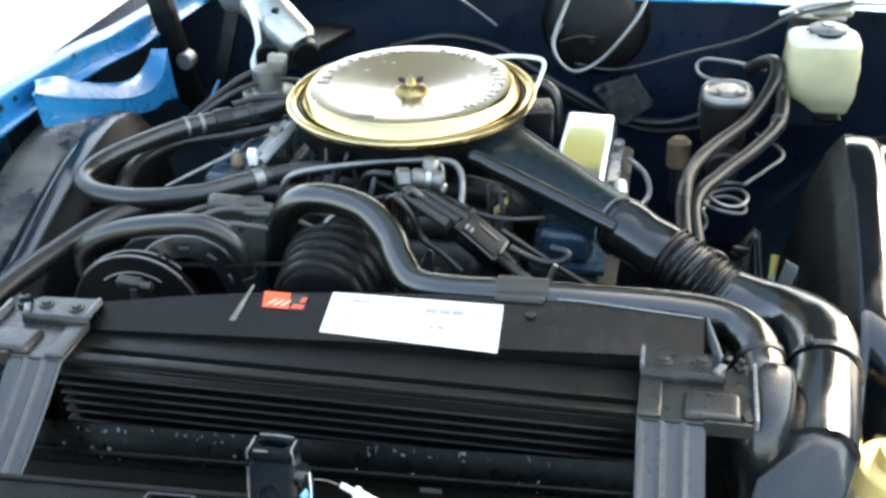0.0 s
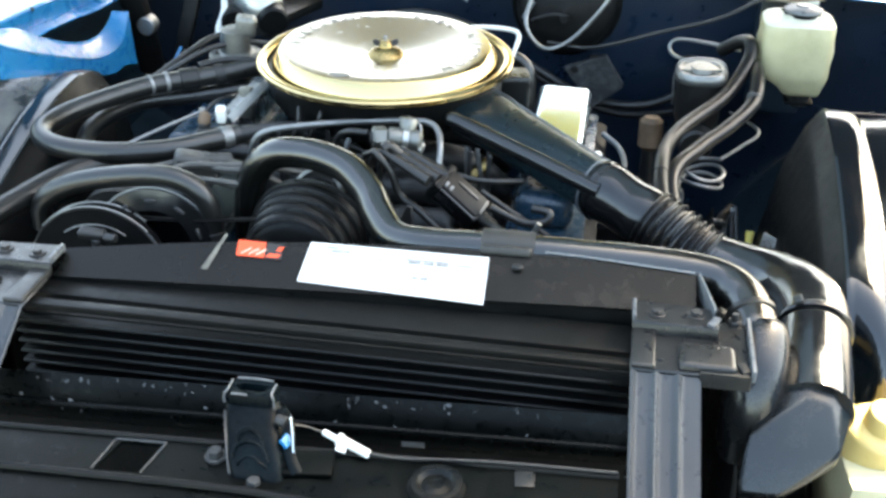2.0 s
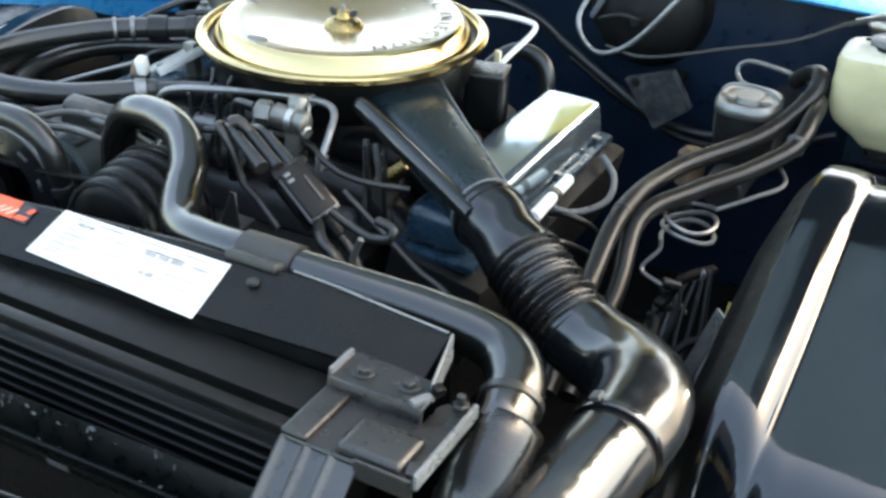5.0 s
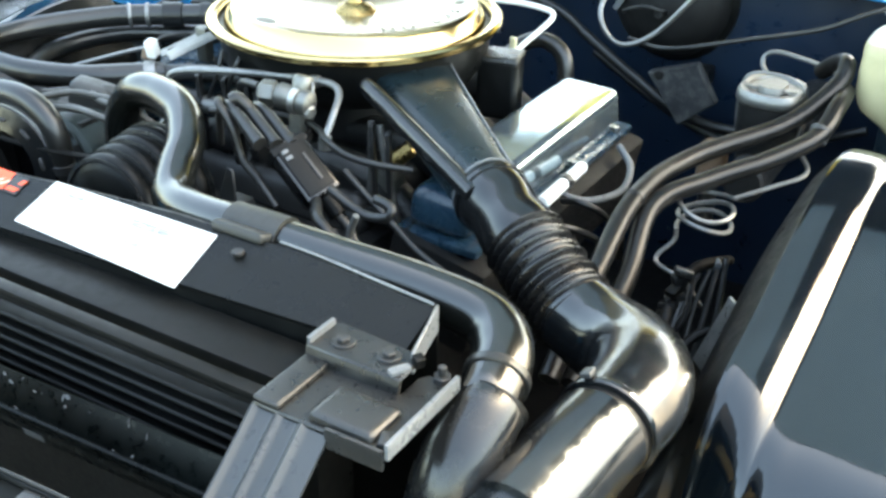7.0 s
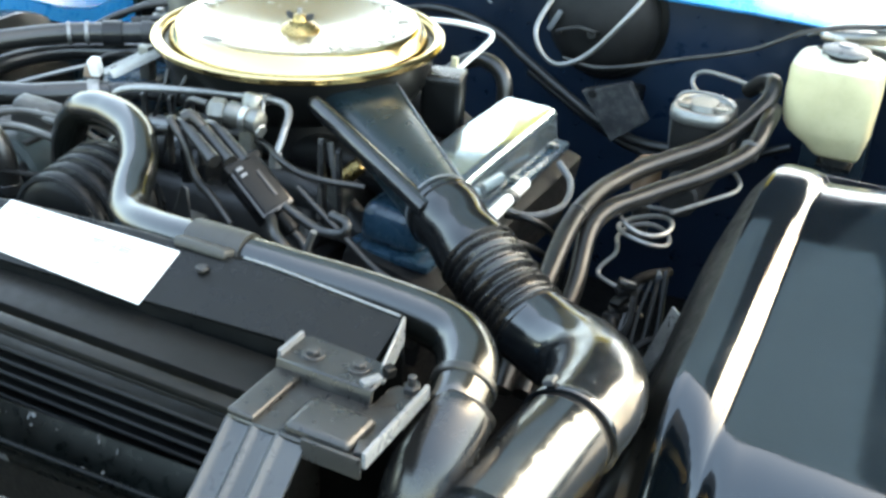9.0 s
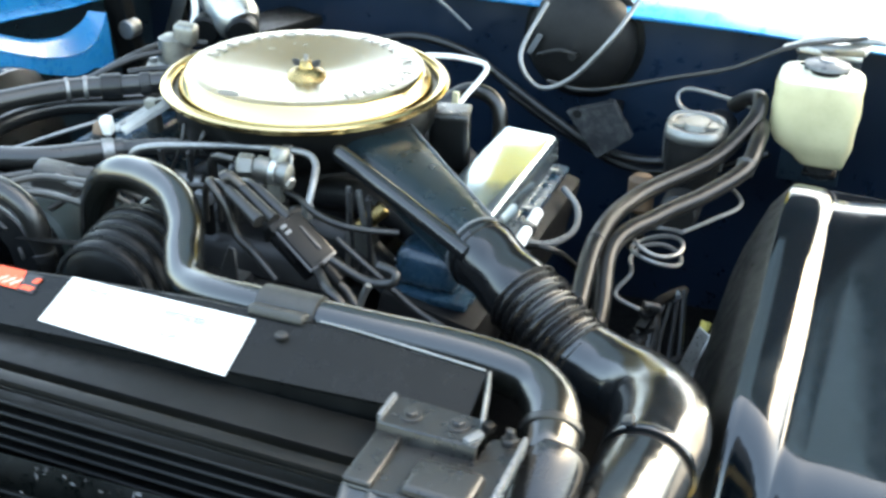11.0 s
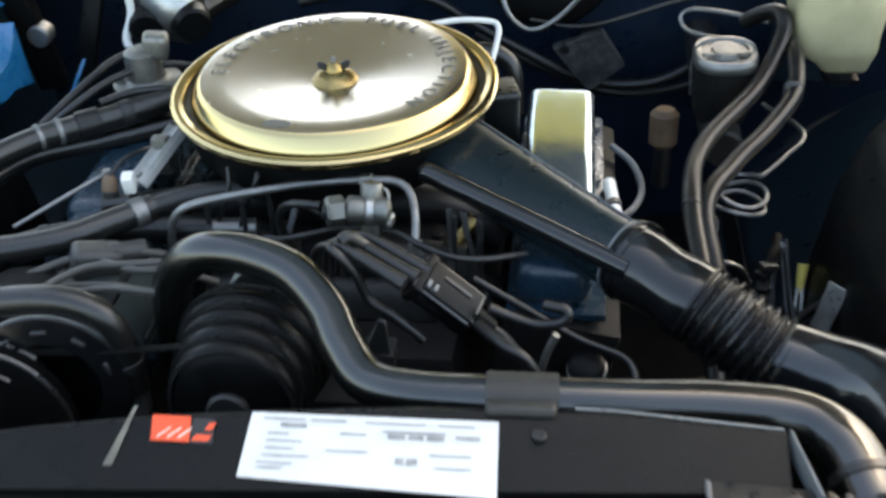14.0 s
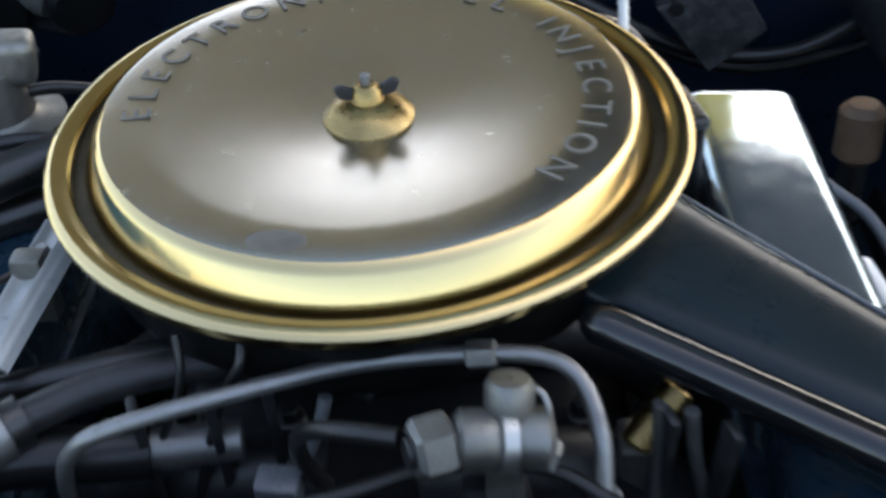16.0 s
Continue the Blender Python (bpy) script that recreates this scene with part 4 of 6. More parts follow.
def snorkel():
    t = thing("intake_snorkel", (0.25, 0.44, 0.85), "tapered dark steel intake snorkel of the air cleaner", "intake snorkel")
    # section: from a wide flat mouth under the lid to a round end
    a, b = Vector((0.110, 0.520, 0.905)), Vector((0.353, 0.350, 0.872))
    d = (b - a).normalized()
    side = d.cross(Vector((0, 0, 1))).normalized()
    up = side.cross(d)
    loops = []
    for i in range(15):
        k = i / 14
        c = a.lerp(b, k) - side * (0.020 * (1 - k)) + up * (0.008 * (1 - k))
        w, h = 0.058 - 0.022 * k ** 0.9, 0.020 + 0.015 * k
        p = 3.6 - 1.3 * k
        loop = []
        for j in range(28):
            an = 2 * math.pi * j / 28
            cx, sx = math.cos(an), math.sin(an)
            loop.append(c + side * (w * math.copysign(abs(cx) ** (2 / p), cx)) + up * (h * math.copysign(abs(sx) ** (2 / p), sx)))
        loops.append(loop)
    part("body", rings(loops), DUCT, t)
    # separate round tube along the front lower edge
    e0, e1 = Vector((0.122, 0.442, 0.924)), Vector((0.342, 0.322, 0.888))
    part("edge_tube", tube([e0, e0.lerp(e1, 0.5), e1 + d * 0.012], lambda k: 0.0118 * min(1.0, 0.55 + 14 * k), 16, 16), PLASTIC, t, "glossy black round tube")
    # Thin bright tube that paints the sunlit line along the upper edge.
    c0, c1 = a - side * 0.020 + up * 0.008, b
    k0, k1 = c0 - side * 0.0480 + up * 0.0168, c1 - side * 0.0272 + up * 0.0264
    part("seam_glint", tube([k0 + d * 0.03, k0.lerp(k1, 0.55) + up * 0.0008, k1], 0.0014, 8, 8), STRAP, t, "bright line painted along the seam as a sun glint")
    part("end_ring", lathe([(0.0395, -0.001), (0.0413, -0.0008), (0.0413, 0.0012), (0.0395, 0.0015)], axis(b - d * 0.010, d), 28), STRAP, t, "thin bright ring")
    part("end_band", lathe([(0.0385, -0.006), (0.0405, -0.005), (0.0405, 0.003), (0.0385, 0.004)], axis(b, d), 28), SATIN, t)


def cold_air_duct():
    t = thing("cold_air_duct", (0.5, 0.2, 0.80), "glossy black cold air duct with a ribbed flexible section", "air duct")
    boot = tube([(0.350, 0.352, 0.872), (0.374, 0.335, 0.868), (0.398, 0.317, 0.862), (0.425, 0.299, 0.855)], lambda k: 0.0405 + 0.0012 * math.sin(k * 9), 28, 8)
    part("boot", boot, PLASTIC, t, "glossy black rubber boot")
    part("boot_lip", lathe([(0.040, -0.004), (0.0432, -0.003), (0.0432, 0.003), (0.040, 0.004)], axis((0.356, 0.3475, 0.8710), (0.024, -0.018, -0.004)), 28), PLASTIC, t)
    flex_line = [(0.420, 0.302, 0.857), (0.448, 0.285, 0.846), (0.478, 0.270, 0.831), (0.508, 0.255, 0.819)]
    part("flex_hose", tube(flex_line, lambda k: 0.0420 + 0.0026 * math.sin(k * 2 * math.pi * 11 + 0.9 * math.sin(k * 5)) + 0.0012 * math.sin(k * 31), 30, 34), FLEX, t, "ribbed flexible hose")
    el = [(0.500, 0.259, 0.821), (0.538, 0.242, 0.818), (0.573, 0.220, 0.822), (0.598, 0.186, 0.829), (0.608, 0.142, 0.835), (0.607, 0.090, 0.838)]
    part("elbow", tube(el, lambda k: 0.0425 + 0.0055 * min(1, k * 1.5) - 0.0030 * min(1, max(0, (k - 0.62) / 0.3)), 40, 16), DUCTING, t, "glossy moulded elbow")
    part("seam", rod((0.607, 0.096, 0.838), (0.606, 0.068, 0.837), 0.0405, 32), GRIME, t, "dark joint")
    part("lip", lathe([(0.0425, -0.005), (0.0455, -0.004), (0.0462, -0.0015), (0.0462, 0.002), (0.0452, 0.004), (0.0415, 0.0045)], axis((0.607, 0.092, 0.838), (-0.06, -1, -0.04)), 36), DUCTING, t)
    part("lip_clip", block((0.012, 0.010, 0.005), axis((0.586, 0.093, 0.880), (-0.4, 0, 0.9)), 0.0015), STRAP_DARK, t)
    pipe = [(0.605, 0.080, 0.838), (0.601, 0.04, 0.836), (0.597, 0.0, 0.832), (0.593, -0.040, 0.826)]
    part("pipe", tube(pipe, lambda k: 0.0425 + 0.0010 * k, 36, 6), DUCTING, t, "glossy black round pipe")
    bm = bmesh.new()
    ring = axis((0.596, -0.012, 0.830), (-0.10, -1, -0.14))
    for j in range(28):
        bm.verts.new(ring @ Vector((0.0425 * math.cos(j * math.pi / 14), 0.0425 * math.sin(j * math.pi / 14), 0)))
    for p in ((0.583, -0.056, 0.856), (0.608, -0.058, 0.851), (0.632, -0.052, 0.829), (0.560, -0.058, 0.846), (0.526, -0.087, 0.820), (0.575, -0.092, 0.820), (0.619, -0.090, 0.815), (0.520, -0.106, 0.788), (0.521, -0.121, 0.777), (0.560, -0.122, 0.777), (0.617, -0.086, 0.796), (0.590, -0.106, 0.787), (0.522, -0.100, 0.745), (0.560, -0.100, 0.745), (0.528, -0.075, 0.745), (0.60, -0.020, 0.770)):
        bm.verts.new(p)
    bmesh.ops.convex_hull(bm, input=bm.verts[:])
    bmesh.ops.delete(bm, geom=[v for v in bm.verts if not v.link_faces], context="VERTS")
    bmesh.ops.dissolve_limit(bm, angle_limit=0.09, verts=bm.verts[:], edges=bm.edges[:])
    bmesh.ops.bevel(bm, geom=[q for q in bm.edges if q.is_manifold and q.calc_face_angle() > 0.30], offset=0.0035, segments=3, profile=0.6, affect="EDGES")
    part("inlet", bm, INLET, t, "angular slate-black inlet box", 24)


# ---- hoses ----
def upper_hose():
    pts = [(-0.125, 0.272, 0.78), (-0.122, 0.272, 0.84), (-0.112, 0.272, 0.890), (-0.078, 0.266, 0.926), (-0.028, 0.255, 0.936), (0.026, 0.231, 0.934), (0.066, 0.192, 0.922), (0.089, 0.152, 0.910), (0.117, 0.117, 0.902), (0.162, 0.097, 0.907), (0.24, 0.087, 0.914), (0.33, 0.088, 0.914), (0.42, 0.098, 0.906), (0.488, 0.096, 0.898), (0.520, 0.068, 0.892), (0.532, 0.026, 0.882), (0.532, 0.014, 0.877)]
    t = thing("radiator_hose", (0.2, 0.12, 0.80), "thick black upper radiator hose in an s-bend", "hose")
    part("hose", tube(pts, lambda k: 0.0208 + 0.0052 * max(0.0, min(1.0, (k - 0.70) / 0.16)), 28, 10), HOSE, t)
    line = smooth_line(pts, 10)
    part("clamp", band(line, 146, 0.0266, 0.009, 30), GREYBLACK, t)
    c = thing("hose_clip", (0.255, 0.085, 0.925), "black rubber clip holding the hose on the shroud", "clip")
    part("saddle", tube([(0.226, 0.0845, 0.9155), (0.255, 0.085, 0.9155), (0.286, 0.086, 0.915)], 0.0240, 22, 3), CLIP, c)
    part("tab", block((0.058, 0.030, 0.010), pose(0.256, 0.064, 0.923, -20), 0.004, 3), CLIP, c)


def left_hoses():
    A = [(-0.21, 0.66, 0.90), (-0.30, 0.60, 0.895), (-0.374, 0.544, 0.895), (-0.425, 0.480, 0.893), (-0.462, 0.415, 0.890), (-0.466, 0.358, 0.888), (-0.425, 0.322, 0.885), (-0.35, 0.318, 0.882), (-0.272, 0.345, 0.880), (-0.222, 0.385, 0.880), (-0.185, 0.418, 0.880)]
    t = thing("coolant_hose", (-0.33, 0.45, 0.86), "black rubber hose bent back in a u", "hose", "hoses beside the engine")
    part("hose", tube(A, 0.0155, 18, 10), RUBBER_OLD, t)
    line = smooth_line(A, 10)
    part("clamp", band(line, 96, 0.0160, 0.016, 24), STEEL, t)
    part("clamp", band(line, 8, 0.0160, 0.016, 24), IRON, t)
    part("clamp", band(line, 17, 0.0162, 0.007, 24), STEEL, t)
    part("clamp", band(line, 20, 0.0162, 0.006, 24), STEEL, t)
    part("cuff", band(line, 13, 0.0172, 0.030, 24), RUBBER, t, "thicker black rubber cuff")
    part("fitting", tube([(-0.185, 0.418, 0.880), (-0.15, 0.438, 0.882), (-0.10, 0.452, 0.884), (-0.05, 0.46, 0.880)], 0.011, 14, 6), IRON, t)
    t = thing("heater_hose", (-0.35, 0.55, 0.84), "black rubber heater hose running below the bent hose", "hose", "hoses beside the engine")
    part("hose", tube([(-0.23, 0.64, 0.865), (-0.324, 0.595, 0.862), (-0.40, 0.555, 0.860), (-0.435, 0.48, 0.857), (-0.43, 0.41, 0.85), (-0.40, 0.36, 0.83)], 0.0135, 16, 8), RUBBER_OLD, t)
    t = thing("suction_hose", (-0.36, 0.25, 0.84), "long black hose sweeping past the inner fender", "hose", "hoses beside the engine")
    part("hose", tube([(-0.46, -0.04, 0.85), (-0.448, 0.082, 0.858), (-0.422, 0.185, 0.862), (-0.385, 0.286, 0.864), (-0.30, 0.37, 0.862), (-0.21, 0.405, 0.858), (-0.12, 0.42, 0.850)], 0.0165, 18, 8), RUBBER, t)
    part("clamp", lathe([(0.0166, -0.006), (0.0182, -0.005), (0.0182, 0.005), (0.0166, 0.006)], axis((-0.30, 0.37, 0.862), (0.85, 0.5, -0.03)), 24), IRON, t)
    part("end_pipe", rod((-0.13, 0.419, 0.851), (-0.07, 0.43, 0.846), 0.0125), STEEL, t)
    t = thing("bypass_hose", (-0.26, 0.2, 0.82), "black arched hose in front of the engine", "hose", "hoses beside the engine")
    part("hose", tube([(-0.395, 0.205, 0.82), (-0.385, 0.20, 0.862), (-0.335, 0.20, 0.893), (-0.246, 0.20, 0.912), (-0.185, 0.20, 0.910), (-0.152, 0.20, 0.878), (-0.147, 0.20, 0.80)], 0.0145, 18, 8), RUBBER_OLD, t)
    part("clamp", lathe([(0.0146, -0.006), (0.0162, -0.005), (0.0162, 0.005), (0.0146, 0.006)], axis((-0.148, 0.20, 0.835), (0.04, 0, -1)), 24), IRON, t)
    part("stub", rod((-0.147, 0.20, 0.77), (-0.147, 0.20, 0.805), 0.0125), STEEL, t)


def right_hoses():
    t = thing("vacuum_hose", (0.5, 0.7, 0.75), "black rubber hose looping up beside the master cylinder", "hose", "hoses beside the fender")
    part("hose", tube([(0.46, 0.30, 0.70), (0.452, 0.42, 0.765), (0.44, 0.56, 0.805), (0.462, 0.69, 0.815), (0.545, 0.82, 0.836), (0.585, 0.90, 0.872), (0.588, 0.935, 0.894), (0.57, 0.965, 0.885), (0.545, 0.99, 0.86)], 0.0125, 16, 8), RUBBER, t)
    part("clip", lathe([(0.0126, -0.004), (0.0136, -0.003), (0.0136, 0.003), (0.0126, 0.004)], axis((0.440, 0.56, 0.805), (0.02, 0.98, 0.15)), 24), WIRE, t)
    t = thing("vacuum_hose", (0.5, 0.6, 0.72), "black rubber hose running below its neighbour", "hose", "hoses beside the fender")
    part("hose", tube([(0.475, 0.33, 0.68), (0.472, 0.47, 0.74), (0.458, 0.575, 0.792), (0.50, 0.66, 0.806), (0.55, 0.73, 0.818), (0.592, 0.80, 0.836), (0.60, 0.86, 0.86), (0.598, 0.91, 0.865)], 0.0125, 16, 8), RUBBER, t)
    part("clamp", rod((0.591, 0.80, 0.828), (0.594, 0.815, 0.845), 0.014), GREYCAST, t)


# ---- engine ----
def valve_cover(s, tilt):
    t = thing("valve_cover", (0.27 * s, 0.58, 0.78), "polished steel valve cover with a blue flange" if s > 0 else "dark blue painted steel valve cover", "valve cover", "valve covers")
    m = pose(0.274 * s, 0.585, 0.790, 0, tilt, 0)
    part("cover", block((0.096, 0.352, 0.062), m @ pose(0, 0.039, 0), 0.016, 5, 0.93), CHROME_BLUE if s > 0 else ENGINE_BLUE, t)
    # On the polished cover, this end's dark reflections are put into its colour.
    part("front_end", block((0.088, 0.14, 0.052), m @ pose(0, -0.150, 0.002), 0.022, 5, 0.93), ENGINE_BLUE, t, "dark blue rounded end")
    part("flange", block((0.112, 0.455, 0.010), m @ pose(0.004 * s, 0, -0.008), 0.004), ENGINE_BLUE, t)
    for y in (-0.12, 0.05, 0.19):
        for x in (0.050 * s,):
            part("bolt", rod(m @ Vector((x, y, 0.002)), m @ Vector((x, y, 0.009)), 0.006, 6), STEEL, t)
    return m


def engine():
    t = thing("engine_block", (0.0, 0.5, 0.40), "grimy dark engine block and intake manifold", "engine")
    part("block", block((0.42, 0.62, 0.38), pose(0.0, 0.58, 0.36), 0.02, 2, 0.8), GRIME, t)
    part("intake_manifold", block((0.30, 0.46, 0.05), pose(0.0, 0.62, 0.735), 0.02, 3, 0.92), IRON, t)
    for i in range(4):
        for s in (-1, 1):
            y = 0.44 + 0.115 * i
            part("runner", tube([(0.03 * s, y, 0.80), (0.09 * s, y, 0.805), (0.15 * s, y + 0.01, 0.785), (0.20 * s, y + 0.01, 0.745)], 0.024, 12, 4), IRON, t)
    part("timing_cover", block((0.26, 0.07, 0.34), pose(0.0, 0.29, 0.40), 0.02), GRIME, t)
    part("cylinder_head", block((0.13, 0.48, 0.12), pose(0.265, 0.585, 0.665, 0, 12), 0.012), GRIME, t)
    part("cylinder_head", block((0.13, 0.48, 0.12), pose(-0.265, 0.585, 0.665, 0, -12), 0.012), ENGINE_BLUE, t, "blue painted cylinder head")
    part("throttle_neck", rod((0, 0.6, 0.78), (0, 0.6, 0.865), 0.07, 24), IRON, t)
    valve_cover(1, 2)
    valve_cover(-1, -2)


def pulleys():
    t = thing("fan_pulley", (-0.03, 0.18, 0.78), "stacked black belt pulleys with shiny rims", "pulley")
    m = axis((-0.03, 0.245, 0.820), (0, -1, 0.06))
    prof = []
    for i in range(4):
        for k in range(9):
            prof.append((0.073 - 0.0045 * i + 0.0075 * abs(math.sin(math.pi * (k + 0.5) / 9)) ** 0.5, 0.0225 * i + 0.0025 * k))
    part("pulley", lathe([(0.001, 0)] + prof + [(0.05, 0.092), (0.03, 0.097), (0.001, 0.097)], m, 48), SATIN, t)
    for i in range(5):
        r, z = 0.0822 - 0.0045 * min(i, 4), 0.0225 * i - 0.001
        part("rim", lathe([(r - 0.004, z - 0.0012), (r, z - 0.0008), (r + 0.0004, z + 0.0008), (r - 0.004, z + 0.0016)], m, 48), GREYBLACK, t, "thin worn rim")
    part("hub", rod((-0.03, 0.155, 0.825), (-0.03, 0.140, 0.827), 0.022, 24), IRON, t)
    t = thing("compressor", (-0.22, 0.27, 0.76), "grey-green compressor body with a black clutch pulley", "compressor")
    part("body", lathe([(0.001, 0), (0.05, 0.0), (0.056, 0.006), (0.056, 0.11), (0.05, 0.116), (0.001, 0.116)], axis((-0.215, 0.37, 0.808), (0, -1, 0)), 36), TEAL_CAST, t)
    for a in range(6):
        an = a * math.pi / 3
        part("rib", block((0.008, 0.10, 0.008), pose(-0.215 + 0.055 * math.cos(an), 0.315, 0.804 + 0.055 * math.sin(an)), 0.002), IRON, t)
    part("clutch", lathe([(0.001, 0), (0.060, 0), (0.060, 0.012), (0.050, 0.018), (0.060, 0.024), (0.060, 0.034), (0.03, 0.036), (0.001, 0.034)], axis((-0.215, 0.245, 0.806), (0, -1, 0)), 36), PLASTIC, t)
    t = thing("alternator", (-0.30, 0.16, 0.78), "grimy alternator with a worn steel pulley rim", "alternator")
    m = axis((-0.292, 0.165, 0.788), (0.06, -1, 0.10)) @ Matrix.Diagonal((1.17, 1.17, 1, 1))
    part("wheel", lathe([(0.001, 0.012), (0.03, 0.012), (0.034, 0.002), (0.078, 0.0), (0.080, 0.003), (0.066, 0.010), (0.080, 0.018), (0.078, 0.021), (0.045, 0.019), (0.02, 0.030), (0.001, 0.030)], m, 48), SUMP, t)
    part("rim", lathe([(0.070, 0.0205), (0.0795, 0.0195), (0.0808, 0.0180), (0.0808, 0.0165), (0.0790, 0.0160)], m, 48), GREYBLACK, t, "dull pulley rim")
    part("body", lathe([(0.001, 0), (0.06, 0), (0.066, 0.01), (0.066, 0.10), (0.001, 0.11)], axis((-0.292, 0.31, 0.808), (0.06, -1, 0.05)), 36), GRIME, t)
    part("ear", join(block((0.034, 0.018, 0.012), pose(-0.280, 0.124, 0.858, 6, 8, 6), 0.005, 3), rod((-0.262, 0.122, 0.860), (-0.246, 0.120, 0.861), 0.006, 14), rod((-0.292, 0.120, 0.860), (-0.292, 0.118, 0.868), 0.005, 6)), IRON, t, "grimy cast mounting ear")
    # Bright thin tubes paint the highlights along the tops of the dark rims.
    for r, z, reach in ((0.0812, 0.019, 0.62), (0.0806, 0.001, 0.70), (0.0600, 0.020, 0.80)):
        ring = [m @ Vector((r * math.cos(radians(q)), r * math.sin(radians(q)), z)) for q in range(0, 360, 6)]
        arc = sorted((q for q in ring if q.z > 0.788 + 1.17 * r * reach), key=lambda q: q.x)
        part("worn_glint_edge", tube(arc, 0.0012, 8, 2), STEEL, t, "bright arc in place of a rim highlight")
    part("stay", rod((-0.272, 0.118, 0.780), (-0.272, 0.122, 0.858), 0.008, 12), IRON, t)
    fm = axis((-0.222, 0.178, 0.822), (0.10, -1, 0.12))
    # Same painted highlights on the fan disc.
    for r, z in ((0.0812, 0.0), (0.0535, 0.006)):
        ring = [fm @ Vector((r * math.cos(radians(q)), r * math.sin(radians(q)), z)) for q in range(0, 360, 6)]
        part("fan_glint", tube(sorted((q for q in ring if q.z > 0.822 + r * 0.45), key=lambda q: q.x), 0.0015, 8, 2), STEEL, t, "bright arc in place of a rim highlight")
    part("fan", lathe([(0.052, 0.004), (0.079, -0.004), (0.081, 0.0), (0.079, 0.003), (0.052, 0.008)], axis((-0.222, 0.178, 0.822), (0.10, -1, 0.12)), 44), PLASTIC, t, "black fan disc with a shiny edge")
    for k in range(9):
        a = radians(18 + 36 * k)
        part("fan_blade", block((0.005, 0.016, 0.022), axis((-0.222, 0.182, 0.822), (0.10, -1, 0.12)) @ pose(0.064 * math.cos(a), 0.064 * math.sin(a), -0.010, 0, 0, math.degrees(a)), 0.0015, 1), IRON, t)
    f = thing("belt", (-0.12, 0.2, 0.78), "black rubber drive belt across the pulleys", "belt")
    part("run", tube([(-0.31, 0.182, 0.862), (-0.22, 0.185, 0.858), (-0.10, 0.19, 0.866), (-0.03, 0.192, 0.880)], 0.005, 8, 6, 0.5), SUMP, f)


def fuel_gear():
    t = thing("fuel_rail", (0.0, 0.40, 0.85), "bent grey steel fuel pipe in front of the air cleaner", "fuel pipe")
    part("pipe", tube([(-0.164, 0.393, 0.80), (-0.160, 0.390, 0.850), (-0.148, 0.384, 0.888), (-0.123, 0.386, 0.906), (-0.061, 0.402, 0.913), (0.0, 0.418, 0.916), (0.06, 0.418, 0.922), (0.100, 0.410, 0.926), (0.118, 0.398, 0.920), (0.126, 0.375, 0.905), (0.127, 0.355, 0.88)], 0.0048, 12, 8), STEEL, t)
    part("flare_nut", rod((-0.164, 0.393, 0.80), (-0.162, 0.391, 0.822), 0.0085, 6), IRON, t)
    part("flare_nut", rod((0.127, 0.355, 0.868), (0.127, 0.357, 0.886), 0.0085, 6), STEEL, t)
    part("union", rod((0.060, 0.418, 0.921), (0.076, 0.416, 0.9235), 0.0080, 6), ALU, t)
    r = thing("pressure_regulator", (0.065, 0.365, 0.88), "dull metal fuel pressure regulator with hexagon fittings", "pressure regulator")
    m = axis((0.054, 0.362, 0.920), (0.97, 0.12, -0.12))
    part("canister", lathe([(0.001, 0), (0.012, 0), (0.0155, 0.003), (0.0155, 0.018), (0.0140, 0.020), (0.0140, 0.032), (0.0155, 0.034), (0.0155, 0.044), (0.010, 0.048), (0.001, 0.049)], m, 28), ALU, r)
    part("strap", lathe([(0.0142, 0.021), (0.0168, 0.022), (0.0168, 0.029), (0.0142, 0.030)], m, 28), ZINC, r, "bright clamp strap")
    part("knob", lathe([(0.001, 0.010), (0.0115, 0.010), (0.0125, 0.013), (0.0125, 0.027), (0.010, 0.031), (0.001, 0.032)], axis((0.080, 0.370, 0.914), (0.05, 0.30, 0.95)), 20), ALU, r)
    part("stay", block((0.020, 0.014, 0.040), pose(0.078, 0.366, 0.872, -8), 0.004), ALU, r)
    part("neck", rod((0.064, 0.366, 0.918), (0.050, 0.361, 0.920), 0.0095, 16), ALU, r)
    part("hex_fitting", rod((0.053, 0.362, 0.9195), (0.034, 0.354, 0.921), 0.0165, 6, 0.003), ALU, r)
    part("port", rod((0.036, 0.355, 0.921), (0.031, 0.353, 0.9215), 0.008, 14), IRON, r)
    part("right_nut", rod((0.090, 0.366, 0.909), (0.104, 0.362, 0.906), 0.0085, 6), ZINC, r, "bright hexagon nut")
    part("clamp_wire", tube([(0.100, 0.366, 0.896), (0.100, 0.370, 0.926), (0.097, 0.376, 0.936), (0.090, 0.378, 0.938)], 0.0018, 8, 5), STEEL, r)
    part("foot", block((0.034, 0.026, 0.014), pose(0.074, 0.368, 0.862, 0, 0, 12), 0.004), IRON, r)


